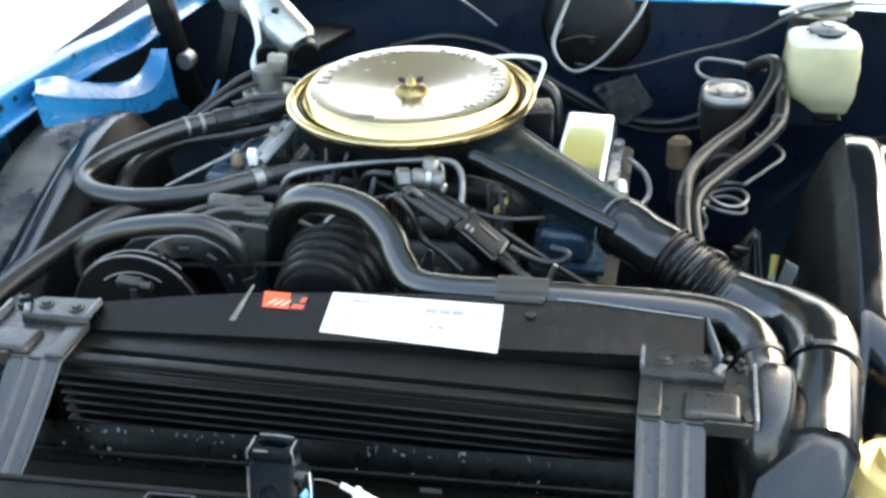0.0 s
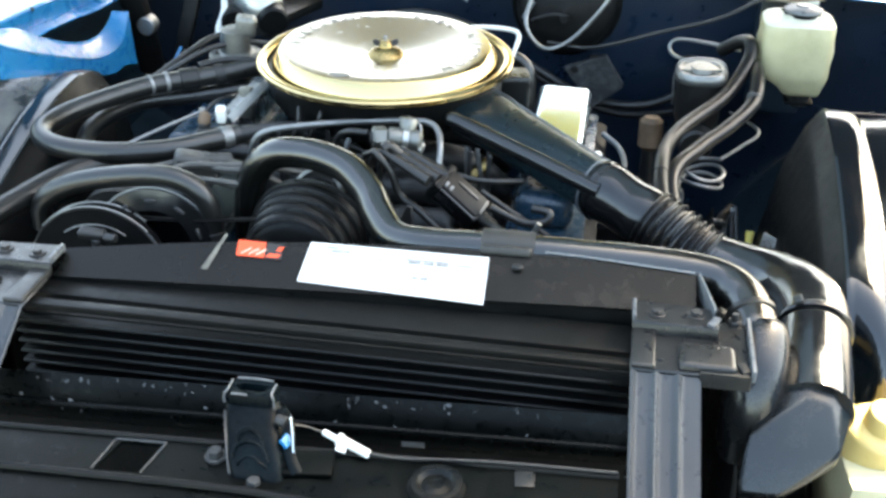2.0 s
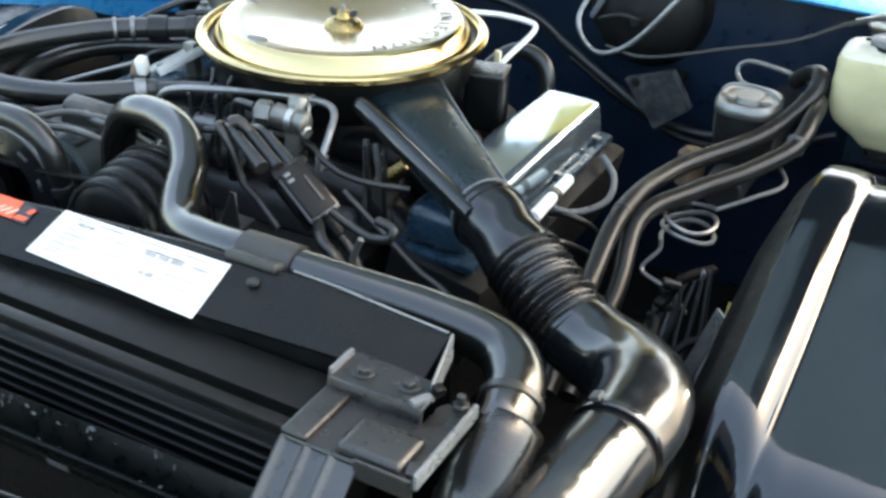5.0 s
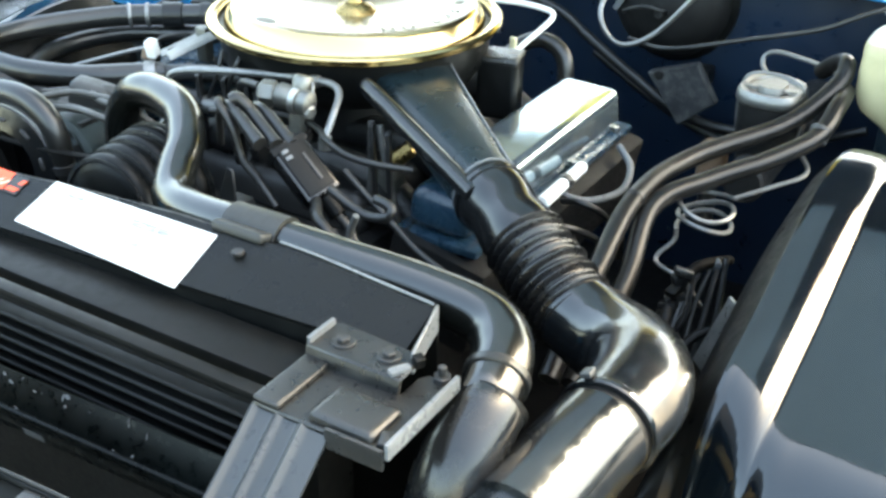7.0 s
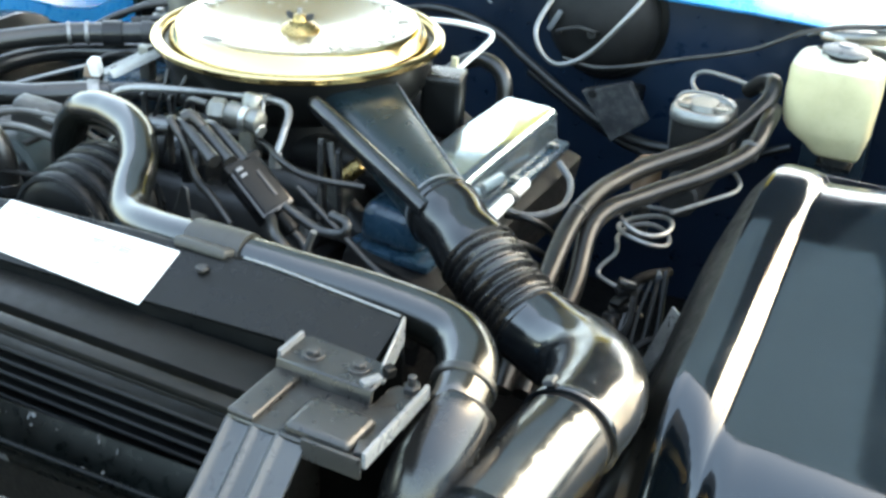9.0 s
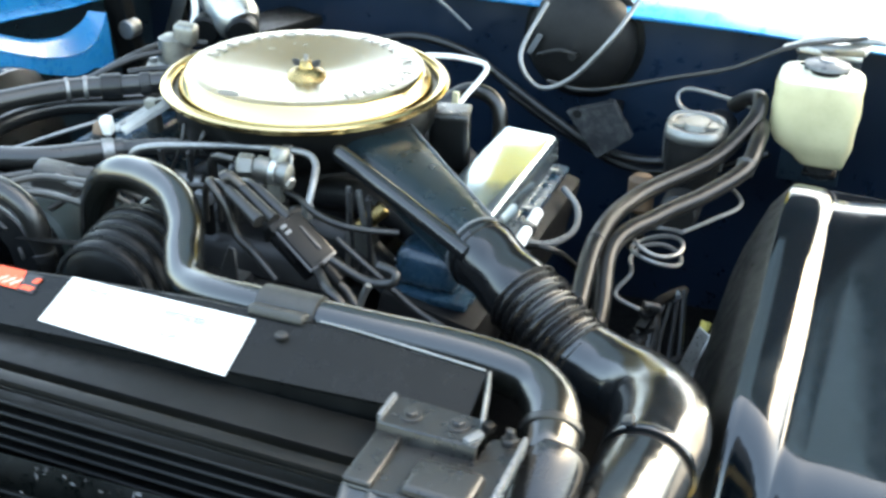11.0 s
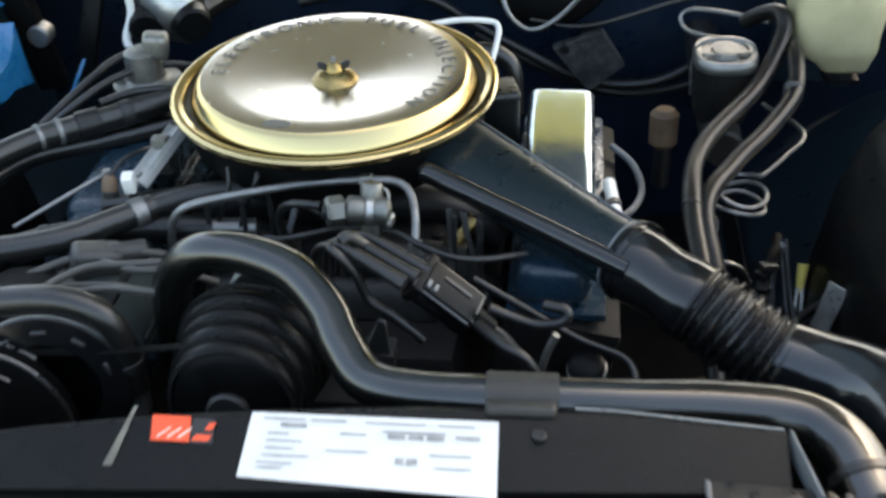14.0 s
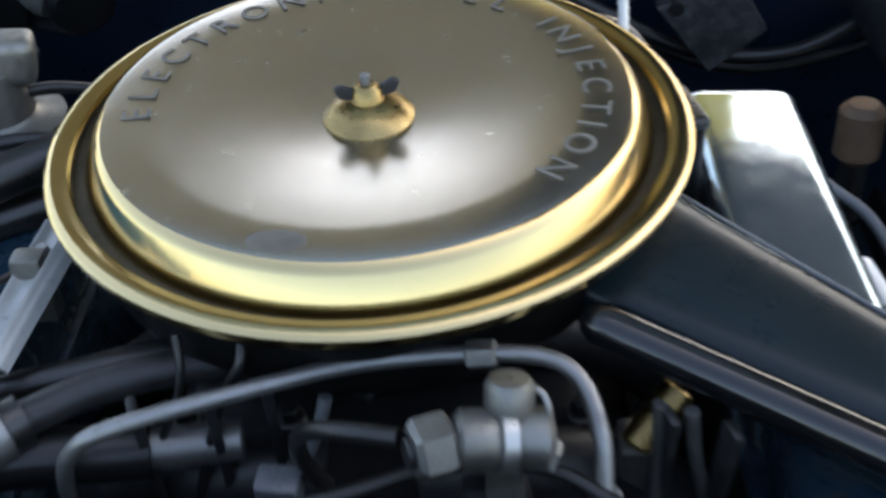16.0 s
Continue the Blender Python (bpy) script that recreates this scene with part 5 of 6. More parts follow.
def coil_box():
    w = Vector((0.59, 0.81, 0.0)).normalized()
    d = Vector((0.73, -0.07, -0.62)).normalized()
    n = w.cross(d).normalized()
    if n.z < 0:
        n.negate()
    w = d.cross(n).normalized()
    m = Matrix.Translation(Vector((0.150, 0.256, 0.922)) + d * 0.036 - n * 0.028) @ Matrix((d, w, n)).transposed().to_4x4()
    t = thing("ignition_connector", (0.175, 0.25, 0.86), "black ribbed plastic connector box with thick leads", "connector")
    part("box", block((0.074, 0.042, 0.028), m, 0.004, 2), PLASTIC, t)
    part("lid", block((0.060, 0.034, 0.004), m @ pose(0.002, 0, 0.0275), 0.0015), SATIN, t)
    part("slot", block((0.034, 0.004, 0.002), m @ pose(0.004, -0.006, 0.0312), 0.0006), GREYBLACK, t)
    for dx in (-0.012, -0.004):
        part("pip", block((0.004, 0.008, 0.0018), m @ pose(dx - 0.012, 0.010, 0.0312), 0.0005), STRAP, t)
    part("collar", block((0.010, 0.046, 0.032), m @ pose(-0.030, 0, -0.002), 0.003), SATIN, t)
    part("end_boot", rod(m @ Vector((0.036, -0.004, 0.012)), m @ Vector((0.062, -0.004, 0.010)), 0.011, 14), SATIN, t)
    a = m @ Vector((0.06, -0.004, 0.010))
    part("lead", tube([a, a + d * 0.02, a + Vector((0.04, -0.012, -0.045)), a + Vector((0.055, -0.02, -0.09))], 0.0065, 10, 6), WIRE, t)
    b = thing("lead_boots", (0.115, 0.26, 0.90), "row of grey-black rubber boots beside the connector box", "boots")
    e = Vector((0.055, -0.024, -0.020)).normalized()
    for i, off in enumerate((-0.018, 0.0, 0.018)):
        p = Vector((0.094, 0.268, 0.942)) + Vector((0.55, 0.83, 0.0)) * off + Vector((0, 0, -0.004 * i))
        part("boot", tube([p, p + e * 0.02, p + e * 0.045, p + e * 0.06], lambda k: 0.0062 + 0.0022 * k, 12, 4), WIRE, b)
        part("lead", tube([p + e * 0.004, p - e * 0.02 + Vector((0, 0, -0.004)), p - e * 0.045 + Vector((-0.005, 0.006, -0.03)), p - e * 0.05 + Vector((-0.01, 0.012, -0.08))], 0.0042, 10, 6), WIRE, b)


# ---- right and rear of the bay ----
def master_cylinder():
    t = thing("master_cylinder", (0.505, 0.88, 0.77), "dark brake master cylinder with a bailed metal cap", "master cylinder")
    def oval(w, d, z, p=2.7):
        return [Vector((0.506 + w * math.copysign(abs(math.cos(q)) ** (2 / p), math.cos(q)), 0.884 + d * math.copysign(abs(math.sin(q)) ** (2 / p), math.sin(q)), z)) for q in (2 * math.pi * k / 36 for k in range(36))]
    part("reservoir", rings([oval(0.034, 0.040, 0.757), oval(0.040, 0.046, 0.772), oval(0.041, 0.047, 0.845)]), GRIME, t)
    part("cap", rings([oval(0.043, 0.049, 0.844), oval(0.046, 0.052, 0.847), oval(0.046, 0.052, 0.857), oval(0.042, 0.048, 0.863), oval(0.034, 0.040, 0.862), oval(0.032, 0.038, 0.858), oval(0.020, 0.026, 0.858), oval(0.018, 0.024, 0.866), oval(0.004, 0.006, 0.867)]), CAPMETAL, t, "dull pressed metal cap", 50)
    part("cap_rib", block((0.070, 0.010, 0.004), pose(0.506, 0.872, 0.860, 0, 0, 8), 0.0015, 2), CAPMETAL, t)
    part("bail", tube([(0.462, 0.885, 0.79), (0.461, 0.885, 0.85), (0.478, 0.885, 0.876), (0.534, 0.885, 0.876), (0.551, 0.885, 0.85), (0.550, 0.885, 0.79)], 0.0022, 8, 6), STEEL, t)
    part("barrel", rod((0.506, 0.80, 0.745), (0.506, 1.22, 0.745), 0.03, 24), IRON, t)
    b = thing("blower_motor", (0.245, 1.12, 0.77), "black domed blower motor on the firewall", "blower motor")
    part("shell", lathe([(0.001, 0), (0.09, 0), (0.10, 0.01), (0.10, 0.03), (0.086, 0.055), (0.05, 0.072), (0.001, 0.078)], axis((0.245, 1.20, 0.872), (0, -1, 0)), 48), GRIME, b)
    part("flange", lathe([(0.098, 0.0), (0.112, 0.002), (0.112, 0.008), (0.098, 0.01)], axis((0.245, 1.20, 0.872), (0, -1, 0)), 48), SATIN, b)
    part("terminal", rod((0.245, 1.13, 0.86), (0.245, 1.115, 0.86), 0.008, 14), IRON, b)
    part("handle", tube([(0.183, 1.132, 0.850), (0.186, 1.112, 0.858), (0.222, 1.106, 0.872), (0.250, 1.112, 0.868), (0.256, 1.13, 0.86)], 0.0032, 8, 6), IRON, b)
    part("tab", block((0.010, 0.006, 0.042), pose(0.163, 1.128, 0.852, 0, 28), 0.002), STRAP, b, "pale worn tab")
    c = thing("brake_line", (0.5, 0.64, 0.74), "thin brake line wound into a coil", "brake line")
    pts = []
    for i in range(31):
        a = i / 12 * 2 * math.pi + 0.6
        pts.append((0.508 + 0.034 * math.cos(a), 0.635 + 0.034 * math.sin(a), 0.792 - 0.0165 * i / 12 - 0.004 * math.sin(i * 0.9)))
    part("coil", tube(pts, 0.0032, 8, 3), STEEL, c)
    part("tail", tube([pts[0], (0.57, 0.69, 0.802), (0.60, 0.74, 0.81), (0.56, 0.84, 0.80)], 0.003, 8, 8), STEEL, c)
    part("tail", tube([pts[-1], (0.48, 0.61, 0.735), (0.468, 0.585, 0.715), (0.51, 0.58, 0.70), (0.53, 0.60, 0.66)], 0.003, 8, 8), STEEL, c)
    p = thing("fitting", (0.43, 0.91, 0.70), "rusty brown cylindrical fitting", "fitting")
    part("barrel", rod((0.43, 0.905, 0.69), (0.43, 0.91, 0.752), 0.022, 20, 0.008), RUST, p)
    part("neck", rod((0.43, 0.905, 0.62), (0.43, 0.905, 0.70), 0.014, 16), IRON, p)


def washer_bottle():
    t = thing("coolant_bottle", (0.672, 0.965, 0.79), "yellowed plastic bottle with a grey cap", "bottle")
    rows = ((0.800, 0.031, 0.026, 0.022), (0.806, 0.036, 0.030, 0.020), (0.816, 0.041, 0.035, 0.017), (0.826, 0.049, 0.041, 0.011), (0.836, 0.056, 0.046, 0.005), (0.846, 0.060, 0.049, 0.002), (0.862, 0.063, 0.051, 0.0), (0.890, 0.064, 0.052, 0.0), (0.910, 0.063, 0.052, 0.0), (0.926, 0.062, 0.051, 0.0), (0.933, 0.060, 0.049, 0.0), (0.938, 0.055, 0.045, 0.0), (0.942, 0.046, 0.038, 0.001), (0.944, 0.030, 0.029, 0.004), (0.948, 0.027, 0.027, 0.004))
    loops = []
    for z, w, d, dx in rows:
        loop = []
        for j in range(56):
            a = 2 * math.pi * j / 56
            c, s = math.cos(a), math.sin(a)
            sag = 1 + 0.018 * math.sin(z * 130 + 2 * a)
            loop.append(Vector((0.668 + dx + w * sag * math.copysign(abs(c) ** 0.34, c), 0.965 + d * math.copysign(abs(s) ** 0.34, s), z)))
        loops.append(loop)
    # One plastic; the shoulder's paler colour paints the skylight on its top.
    part("lower_section", rings(loops[:11]), BOTTLE, t, "yellow body below the shoulder", 60)
    part("skylit_section", rings(loops[10:]), BOTTLE_SKYLIT, t, "shoulder with skylight put into its paler colour", 60)
    part("cap", lathe([(0.001, 0.962), (0.012, 0.962), (0.014, 0.9595), (0.026, 0.958), (0.033, 0.955), (0.034, 0.951), (0.029, 0.950)], pose(0.673, 0.963, 0), 36), STRAP, t, "grey dished cap")
    part("cap_ring", lathe([(0.029, 0.952), (0.032, 0.950), (0.032, 0.945), (0.029, 0.943)], pose(0.673, 0.963, 0), 32), SATIN, t, "dark ring under the cap")
    part("cap_tab", block((0.012, 0.006, 0.003), pose(0.640, 0.955, 0.952, 0, 0, 20), 0.001), SATIN, t)
    part("outlet", rod((0.69, 0.965, 0.775), (0.69, 0.965, 0.810), 0.020, 20), GREYBLACK, t)
    part("strap", block((0.05, 0.25, 0.006), pose(0.69, 1.07, 0.780), 0.002), SATIN, t)


def dipstick():
    t = thing("dipstick", (0.58, 0.52, 0.60), "dipstick tube with a yellow handle", "dipstick")
    for dx in (-0.005, 0.005):
        part("tube", rod((0.575 + dx * 1.6, 0.48, 0.58), (0.589 + dx * 0.6, 0.572, 0.675), 0.0028), ZINC, t)
    part("handle", tube([(0.588, 0.568, 0.668), (0.590, 0.578, 0.684), (0.592, 0.588, 0.702)], lambda k: 0.0042 + 0.003 * k, 12, 4, 0.6), YELLOW, t, "yellow handle")


def fender_wiring():
    t = thing("wiring_harness", (0.53, 0.50, 0.62), "black wiring harness with taped plugs beside the inner fender", "wiring harness")
    part("trunk", tube([(0.508, 0.44, 0.60), (0.517, 0.49, 0.68), (0.524, 0.505, 0.725), (0.534, 0.52, 0.752), (0.546, 0.55, 0.752), (0.556, 0.60, 0.735)], 0.0065, 12, 8), SUMP, t)
    rng = random.Random(21)
    for k in range(7):
        z = 0.690 + 0.0105 * k
        x, y = 0.516 + 0.0026 * k + rng.uniform(-0.003, 0.003), 0.488 + 0.003 * k + rng.uniform(-0.004, 0.004)
        part("plug", block((0.017 + rng.uniform(0, 0.007), 0.015, 0.009), pose(x, y, z, rng.uniform(-25, 25), rng.uniform(-25, 25), rng.uniform(0, 90)), 0.003, 2), (GREYBLACK, SATIN, GRIME)[k % 3], t)
    for k in range(6):
        a = Vector((0.530 + 0.006 * k, 0.52 + 0.010 * k, 0.745 + 0.004 * (k % 3)))
        b = Vector((0.510 + 0.014 * k, 0.45 + 0.012 * (k % 2), 0.655 - 0.006 * k))
        mid = a.lerp(b, 0.5) + Vector((rng.uniform(-0.012, 0.018), rng.uniform(-0.012, 0.012), rng.uniform(-0.008, 0.012)))
        part("strand", tube([a, mid, b, b + Vector((0.002, -0.02, -0.06))], 0.0026 + 0.0006 * (k % 3), 8, 6), WIRE if k % 3 else CLIP, t)
    part("pale_plug", block((0.020, 0.010, 0.009), pose(0.551, 0.556, 0.744, 10, -30, 20), 0.002), STRAP, t, "small pale grey plug")
    b = thing("fender_stay", (0.60, 0.42, 0.66), "perforated zinc-plated stay beside the inner fender", "stay")
    m = Matrix.Translation((0.592, 0.452, 0.722)) @ Vector((0.022, 0.02, 0.073)).to_track_quat("Z", "Y").to_matrix().to_4x4()
    part("blade", block((0.025, 0.0035, 0.088), m @ pose(0, 0, -0.044), 0.001, 1), ZINC, b)
    for k in range(5):
        part("hole", rod(m @ Vector((0.002 * (-1) ** k, -0.0026, -0.033 + 0.0165 * k)), m @ Vector((0.002 * (-1) ** k, -0.0016, -0.033 + 0.0165 * k)), 0.0042, 10), GRIME, b)
    part("foot", block((0.024, 0.020, 0.10), pose(0.582, 0.440, 0.585, -8, 14), 0.004), SATIN, b)


def lid_bracket():
    t = thing("wire_bracket", (0.18, 0.80, 0.85), "bent white-painted wire bracket behind the air cleaner", "bracket")
    part("wire", tube([(0.085, 0.80, 0.935), (0.13, 0.83, 0.930), (0.172, 0.845, 0.922), (0.184, 0.838, 0.916), (0.184, 0.81, 0.908), (0.178, 0.76, 0.895), (0.172, 0.73, 0.88)], 0.0042, 10, 6), NYLON, t)
    b = thing("vacuum_box", (0.19, 0.66, 0.82), "black plastic box beside the air cleaner", "box")
    part("case", block((0.056, 0.05, 0.085), pose(0.192, 0.665, 0.825, 0, 0, 14), 0.008, 3), SATIN, b)
    part("lid", block((0.058, 0.052, 0.010), pose(0.192, 0.665, 0.902, 0, 0, 14), 0.005, 3), GREYBLACK, b)
    part("post", block((0.010, 0.006, 0.085), pose(0.166, 0.745, 0.825, 4, 4), 0.002), CREAM, b, "pale yellowed post")


def left_rear():
    t = thing("thermostat_housing", (-0.28, 0.69, 0.86), "dull cast aluminium housing with a flange", "housing")
    part("body", lathe([(0.001, 0.052), (0.016, 0.052), (0.024, 0.048), (0.026, 0.012), (0.03, 0.008), (0.046, 0.006), (0.046, 0.0), (0.001, 0.0)], pose(-0.28, 0.69, 0.898), 30), ALU, t)
    part("lobe", block((0.034, 0.03, 0.034), pose(-0.262, 0.692, 0.936, 0, 8, 15), 0.008, 3), ALU, t)
    part("stem", rod((-0.28, 0.69, 0.80), (-0.28, 0.69, 0.90), 0.02), IRON, t)
    part("bolt", rod((-0.315, 0.68, 0.903), (-0.315, 0.68, 0.912), 0.007, 6), STEEL, t)
    w = thing("wiper_motor", (-0.34, 0.93, 0.84), "pale grey cast motor on the firewall", "motor")
    part("case", lathe([(0.001, 0), (0.036, 0), (0.042, 0.01), (0.042, 0.13), (0.034, 0.145), (0.001, 0.148)], axis((-0.395, 0.96, 0.985), (0.72, -0.40, -0.55)), 32), ZINC, w)
    part("gear_case", block((0.075, 0.05, 0.07), pose(-0.31, 0.92, 0.86, 0, 0, -20), 0.014, 3), IRON, w)
    part("drum", rod((-0.355, 0.90, 0.90), (-0.345, 0.87, 0.895), 0.026, 24), SATIN, w)
    part("drum", rod((-0.285, 0.90, 0.905), (-0.270, 0.87, 0.90), 0.028, 24), SATIN, w)
    part("clip", block((0.014, 0.012, 0.012), pose(-0.335, 0.905, 0.968), 0.003), SATIN, w)
    part("strap", tube([(-0.385, 0.89, 1.0), (-0.372, 0.885, 0.965), (-0.367, 0.88, 0.92), (-0.378, 0.87, 0.885), (-0.376, 0.865, 0.87)], 0.006, 8, 6), NYLON, w, "white strap")
    part("stand", block((0.10, 0.20, 0.02), pose(-0.33, 1.05, 0.85, 0, 0, -20), 0.004), SATIN, w)
    c = thing("vacuum_canister", (-0.44, 1.0, 0.88), "pale grey round canister beside the hinge", "canister")
    part("shell", lathe([(0.001, 0), (0.04, 0), (0.046, 0.008), (0.046, 0.09), (0.04, 0.10), (0.001, 0.102)], axis((-0.47, 1.02, 0.975), (0.9, -0.3, 0.05)), 32), STRAP, c)
    part("bracket", block((0.03, 0.15, 0.03), pose(-0.43, 1.10, 0.93), 0.004), SATIN, c)
    h = thing("heater_pipe", (-0.36, 0.66, 0.86), "thin black pipe running to the housing", "pipe")
    part("pipe", tube([(-0.40, 0.60, 0.88), (-0.36, 0.68, 0.905), (-0.33, 0.74, 0.915), (-0.28, 0.78, 0.91)], 0.0055, 10, 6), WIRE, h)
    part("pipe", tube([(-0.32, 0.62, 0.905), (-0.285, 0.645, 0.908), (-0.24, 0.66, 0.905), (-0.19, 0.67, 0.89)], 0.0055, 10, 6), WIRE, h)


def washer_reservoir():
    t = thing("washer_reservoir", (0.70, 0.03, 0.60), "sunlit cream plastic reservoir with a yellow screw cap", "reservoir")
    part("tank", block((0.118, 0.14, 0.135), pose(0.703, 0.028, 0.600, 0, 0, 4), 0.014), CREAM, t)
    cap = part("cap", lathe([(0.001, 0.0), (0.016, 0.0), (0.0205, -0.002), (0.0225, -0.006), (0.0235, -0.022), (0.030, -0.0235), (0.038, -0.026), (0.0415, -0.031), (0.0430, -0.050), (0.0455, -0.054), (0.0455, -0.058), (0.001, -0.058)], pose(0.692, 0.026, 0.790, 8, 5), 36), CAP_YELLOW, t, "yellow two-step cap")
    part("nozzle", rod((0.712, 0.004, 0.782), (0.758, 0.004, 0.786), 0.0062), AMBER, cap, "amber nozzle")
    part("mark", block((0.016, 0.0016, 0.006), pose(0.706, -0.0155, 0.749, 0, 20, 14), 0.0004), SATIN, cap, "small black mark")


def wires():
    def lead(name, pts, r, label, mat=None, cat="wire"):
        solo(name, tube(pts, r, 10, 8), mat or WIRE, label, cat, "wires in the bay")
    lead("ignition_wire", [(-0.046, 0.351, 0.880), (-0.004, 0.358, 0.885), (0.047, 0.373, 0.888), (0.101, 0.369, 0.888), (0.135, 0.348, 0.885), (0.172, 0.335, 0.880), (0.207, 0.34, 0.876), (0.246, 0.361, 0.870)], 0.0042, "black wire lying across the front of the intake")
    lead("ignition_wire", [(0.195, 0.300, 0.880), (0.25, 0.29, 0.850), (0.305, 0.275, 0.825), (0.352, 0.262, 0.812), (0.360, 0.234, 0.80), (0.328, 0.205, 0.795), (0.281, 0.208, 0.81), (0.233, 0.225, 0.85)], 0.0042, "black wire looping below the intake snorkel")
    lead("harness_wire", [(-0.26, 0.25, 0.880), (-0.217, 0.285, 0.888), (-0.173, 0.295, 0.888), (-0.113, 0.306, 0.886), (-0.06, 0.33, 0.87)], 0.0044, "pale grey harness wire beside the s-bend hose", HARNESS)
    lead("harness_wire", [(-0.26, 0.256, 0.872), (-0.188, 0.262, 0.880), (-0.145, 0.258, 0.882), (-0.10, 0.27, 0.872)], 0.0044, "pale grey harness wire beside the s-bend hose", HARNESS)
    lead("harness_wire", [(-0.23, 0.32, 0.880), (-0.166, 0.290, 0.885), (-0.121, 0.292, 0.884), (-0.08, 0.305, 0.86)], 0.0044, "pale grey harness wire beside the s-bend hose", HARNESS)
    lead("speedometer_cable", [(0.20, 1.10, 0.955), (0.178, 1.03, 0.88), (0.215, 1.02, 0.832), (0.270, 1.03, 0.852), (0.333, 1.04, 0.93), (0.36, 1.10, 0.985)], 0.0042, "grey cable looping in front of the firewall", STEEL, "cable")
    lead("hood_cable", [(0.22, 1.06, 0.83), (0.308, 1.0, 0.846), (0.433, 1.0, 0.884), (0.536, 0.985, 0.922), (0.616, 1.0, 0.962), (0.72, 1.05, 0.975)], 0.0036, "thin dark cable running to the cowl", WIRE, "cable")
    lead("sensor_wire", [(0.53, 0.94, 0.85), (0.467, 1.0, 0.838), (0.452, 1.02, 0.852), (0.47, 1.02, 0.866), (0.524, 1.0, 0.868), (0.575, 0.96, 0.872)], 0.0036, "thin grey tube looping over the master cylinder", STEEL, "tube")
    lead("vent_tube", [(0.325, 0.60, 0.79), (0.335, 0.585, 0.772), (0.365, 0.605, 0.762), (0.385, 0.66, 0.76), (0.375, 0.71, 0.772), (0.345, 0.74, 0.785)], 0.005, "pale grey rubber tube curling beside the valve cover", STRAP, "tube")
    lead("rear_hose", [(0.115, 0.83, 0.845), (0.135, 0.85, 0.864), (0.161, 0.855, 0.872), (0.190, 0.855, 0.862), (0.205, 0.85, 0.838), (0.208, 0.84, 0.78)], 0.0125, "grey-black hose arched behind the air cleaner", RUBBER_OLD, "hose")
    lead("manifold_hose", [(-0.26, 0.445, 0.862), (-0.174, 0.462, 0.868), (-0.116, 0.479, 0.868), (-0.05, 0.475, 0.860), (0.0, 0.47, 0.84)], 0.010, "black hose running under the air cleaner", RUBBER_OLD, "hose")
    lead("injector_wire", [(0.028, 0.36, 0.925), (-0.005, 0.37, 0.920), (-0.025, 0.385, 0.900), (-0.030, 0.395, 0.870), (-0.02, 0.40, 0.84)], 0.0050, "dark tube curving down from the pressure regulator")
    lead("coil_lead", [(0.215, 0.245, 0.886), (0.240, 0.245, 0.874), (0.264, 0.245, 0.867), (0.288, 0.245, 0.872), (0.290, 0.25, 0.882), (0.268, 0.255, 0.884)], 0.0055, "thick black lead looping out of the connector box")
    lead("coil_lead", [(0.058, 0.262, 0.944), (0.064, 0.250, 0.947), (0.083, 0.247, 0.925), (0.096, 0.245, 0.891), (0.120, 0.240, 0.876), (0.15, 0.235, 0.85)], 0.0050, "grey-black lead curving down beside the connector box")
    lead("coil_lead", [(0.07, 0.262, 0.948), (0.078, 0.268, 0.950), (0.099, 0.272, 0.930), (0.129, 0.268, 0.916)], 0.0070, "short thick black boot lead")
    lead("coil_lead", [(0.205, 0.235, 0.872), (0.233, 0.20, 0.876), (0.255, 0.19, 0.866), (0.275, 0.185, 0.83)], 0.0062, "thick black lead dropping behind the hose clip")
    lead("pull_rod", [(0.282, 0.2, 0.892), (0.274, 0.2, 0.872), (0.266, 0.2, 0.84)], 0.0038, "short pale metal rod behind the hose", STEEL, "rod")
    lead("pull_rod", [(0.175, 0.40, 0.895), (0.180, 0.40, 0.86), (0.192, 0.40, 0.81), (0.203, 0.40, 0.76)], 0.0040, "thin bent steel rod below the snorkel", STEEL, "rod")
    lead("pull_rod", [(0.159, 0.405, 0.895), (0.160, 0.402, 0.87), (0.161, 0.40, 0.835), (0.158, 0.40, 0.79)], 0.0036, "thin steel rod below the snorkel", STEEL, "rod")
    lead("vacuum_line", [(-0.058, 0.428, 0.925), (-0.060, 0.42, 0.915), (-0.072, 0.42, 0.892), (-0.088, 0.42, 0.85), (-0.103, 0.42, 0.80)], 0.0030, "thin grey vacuum line in front of the intake")
    lead("vacuum_line", [(-0.095, 0.435, 0.925), (-0.094, 0.425, 0.905), (-0.100, 0.42, 0.885), (-0.120, 0.42, 0.84), (-0.125, 0.42, 0.79)], 0.0026, "thin grey vacuum line in front of the intake")
    lead("vacuum_line", [(-0.018, 0.425, 0.885), (-0.024, 0.42, 0.865), (-0.040, 0.42, 0.82), (-0.05, 0.42, 0.78)], 0.0040, "grey vacuum line in front of the intake", STRAP)
    lead("harness_wire", [(-0.30, 0.285, 0.868), (-0.25, 0.318, 0.874), (-0.20, 0.33, 0.878), (-0.155, 0.34, 0.87), (-0.12, 0.36, 0.845)], 0.0050, "pale grey harness wire beside the s-bend hose", HARNESS)
    lead("harness_wire", [(-0.33, 0.255, 0.858), (-0.29, 0.262, 0.868), (-0.235, 0.272, 0.874), (-0.18, 0.274, 0.876), (-0.14, 0.28, 0.862)], 0.0038, "pale grey harness wire beside the s-bend hose", HARNESS)
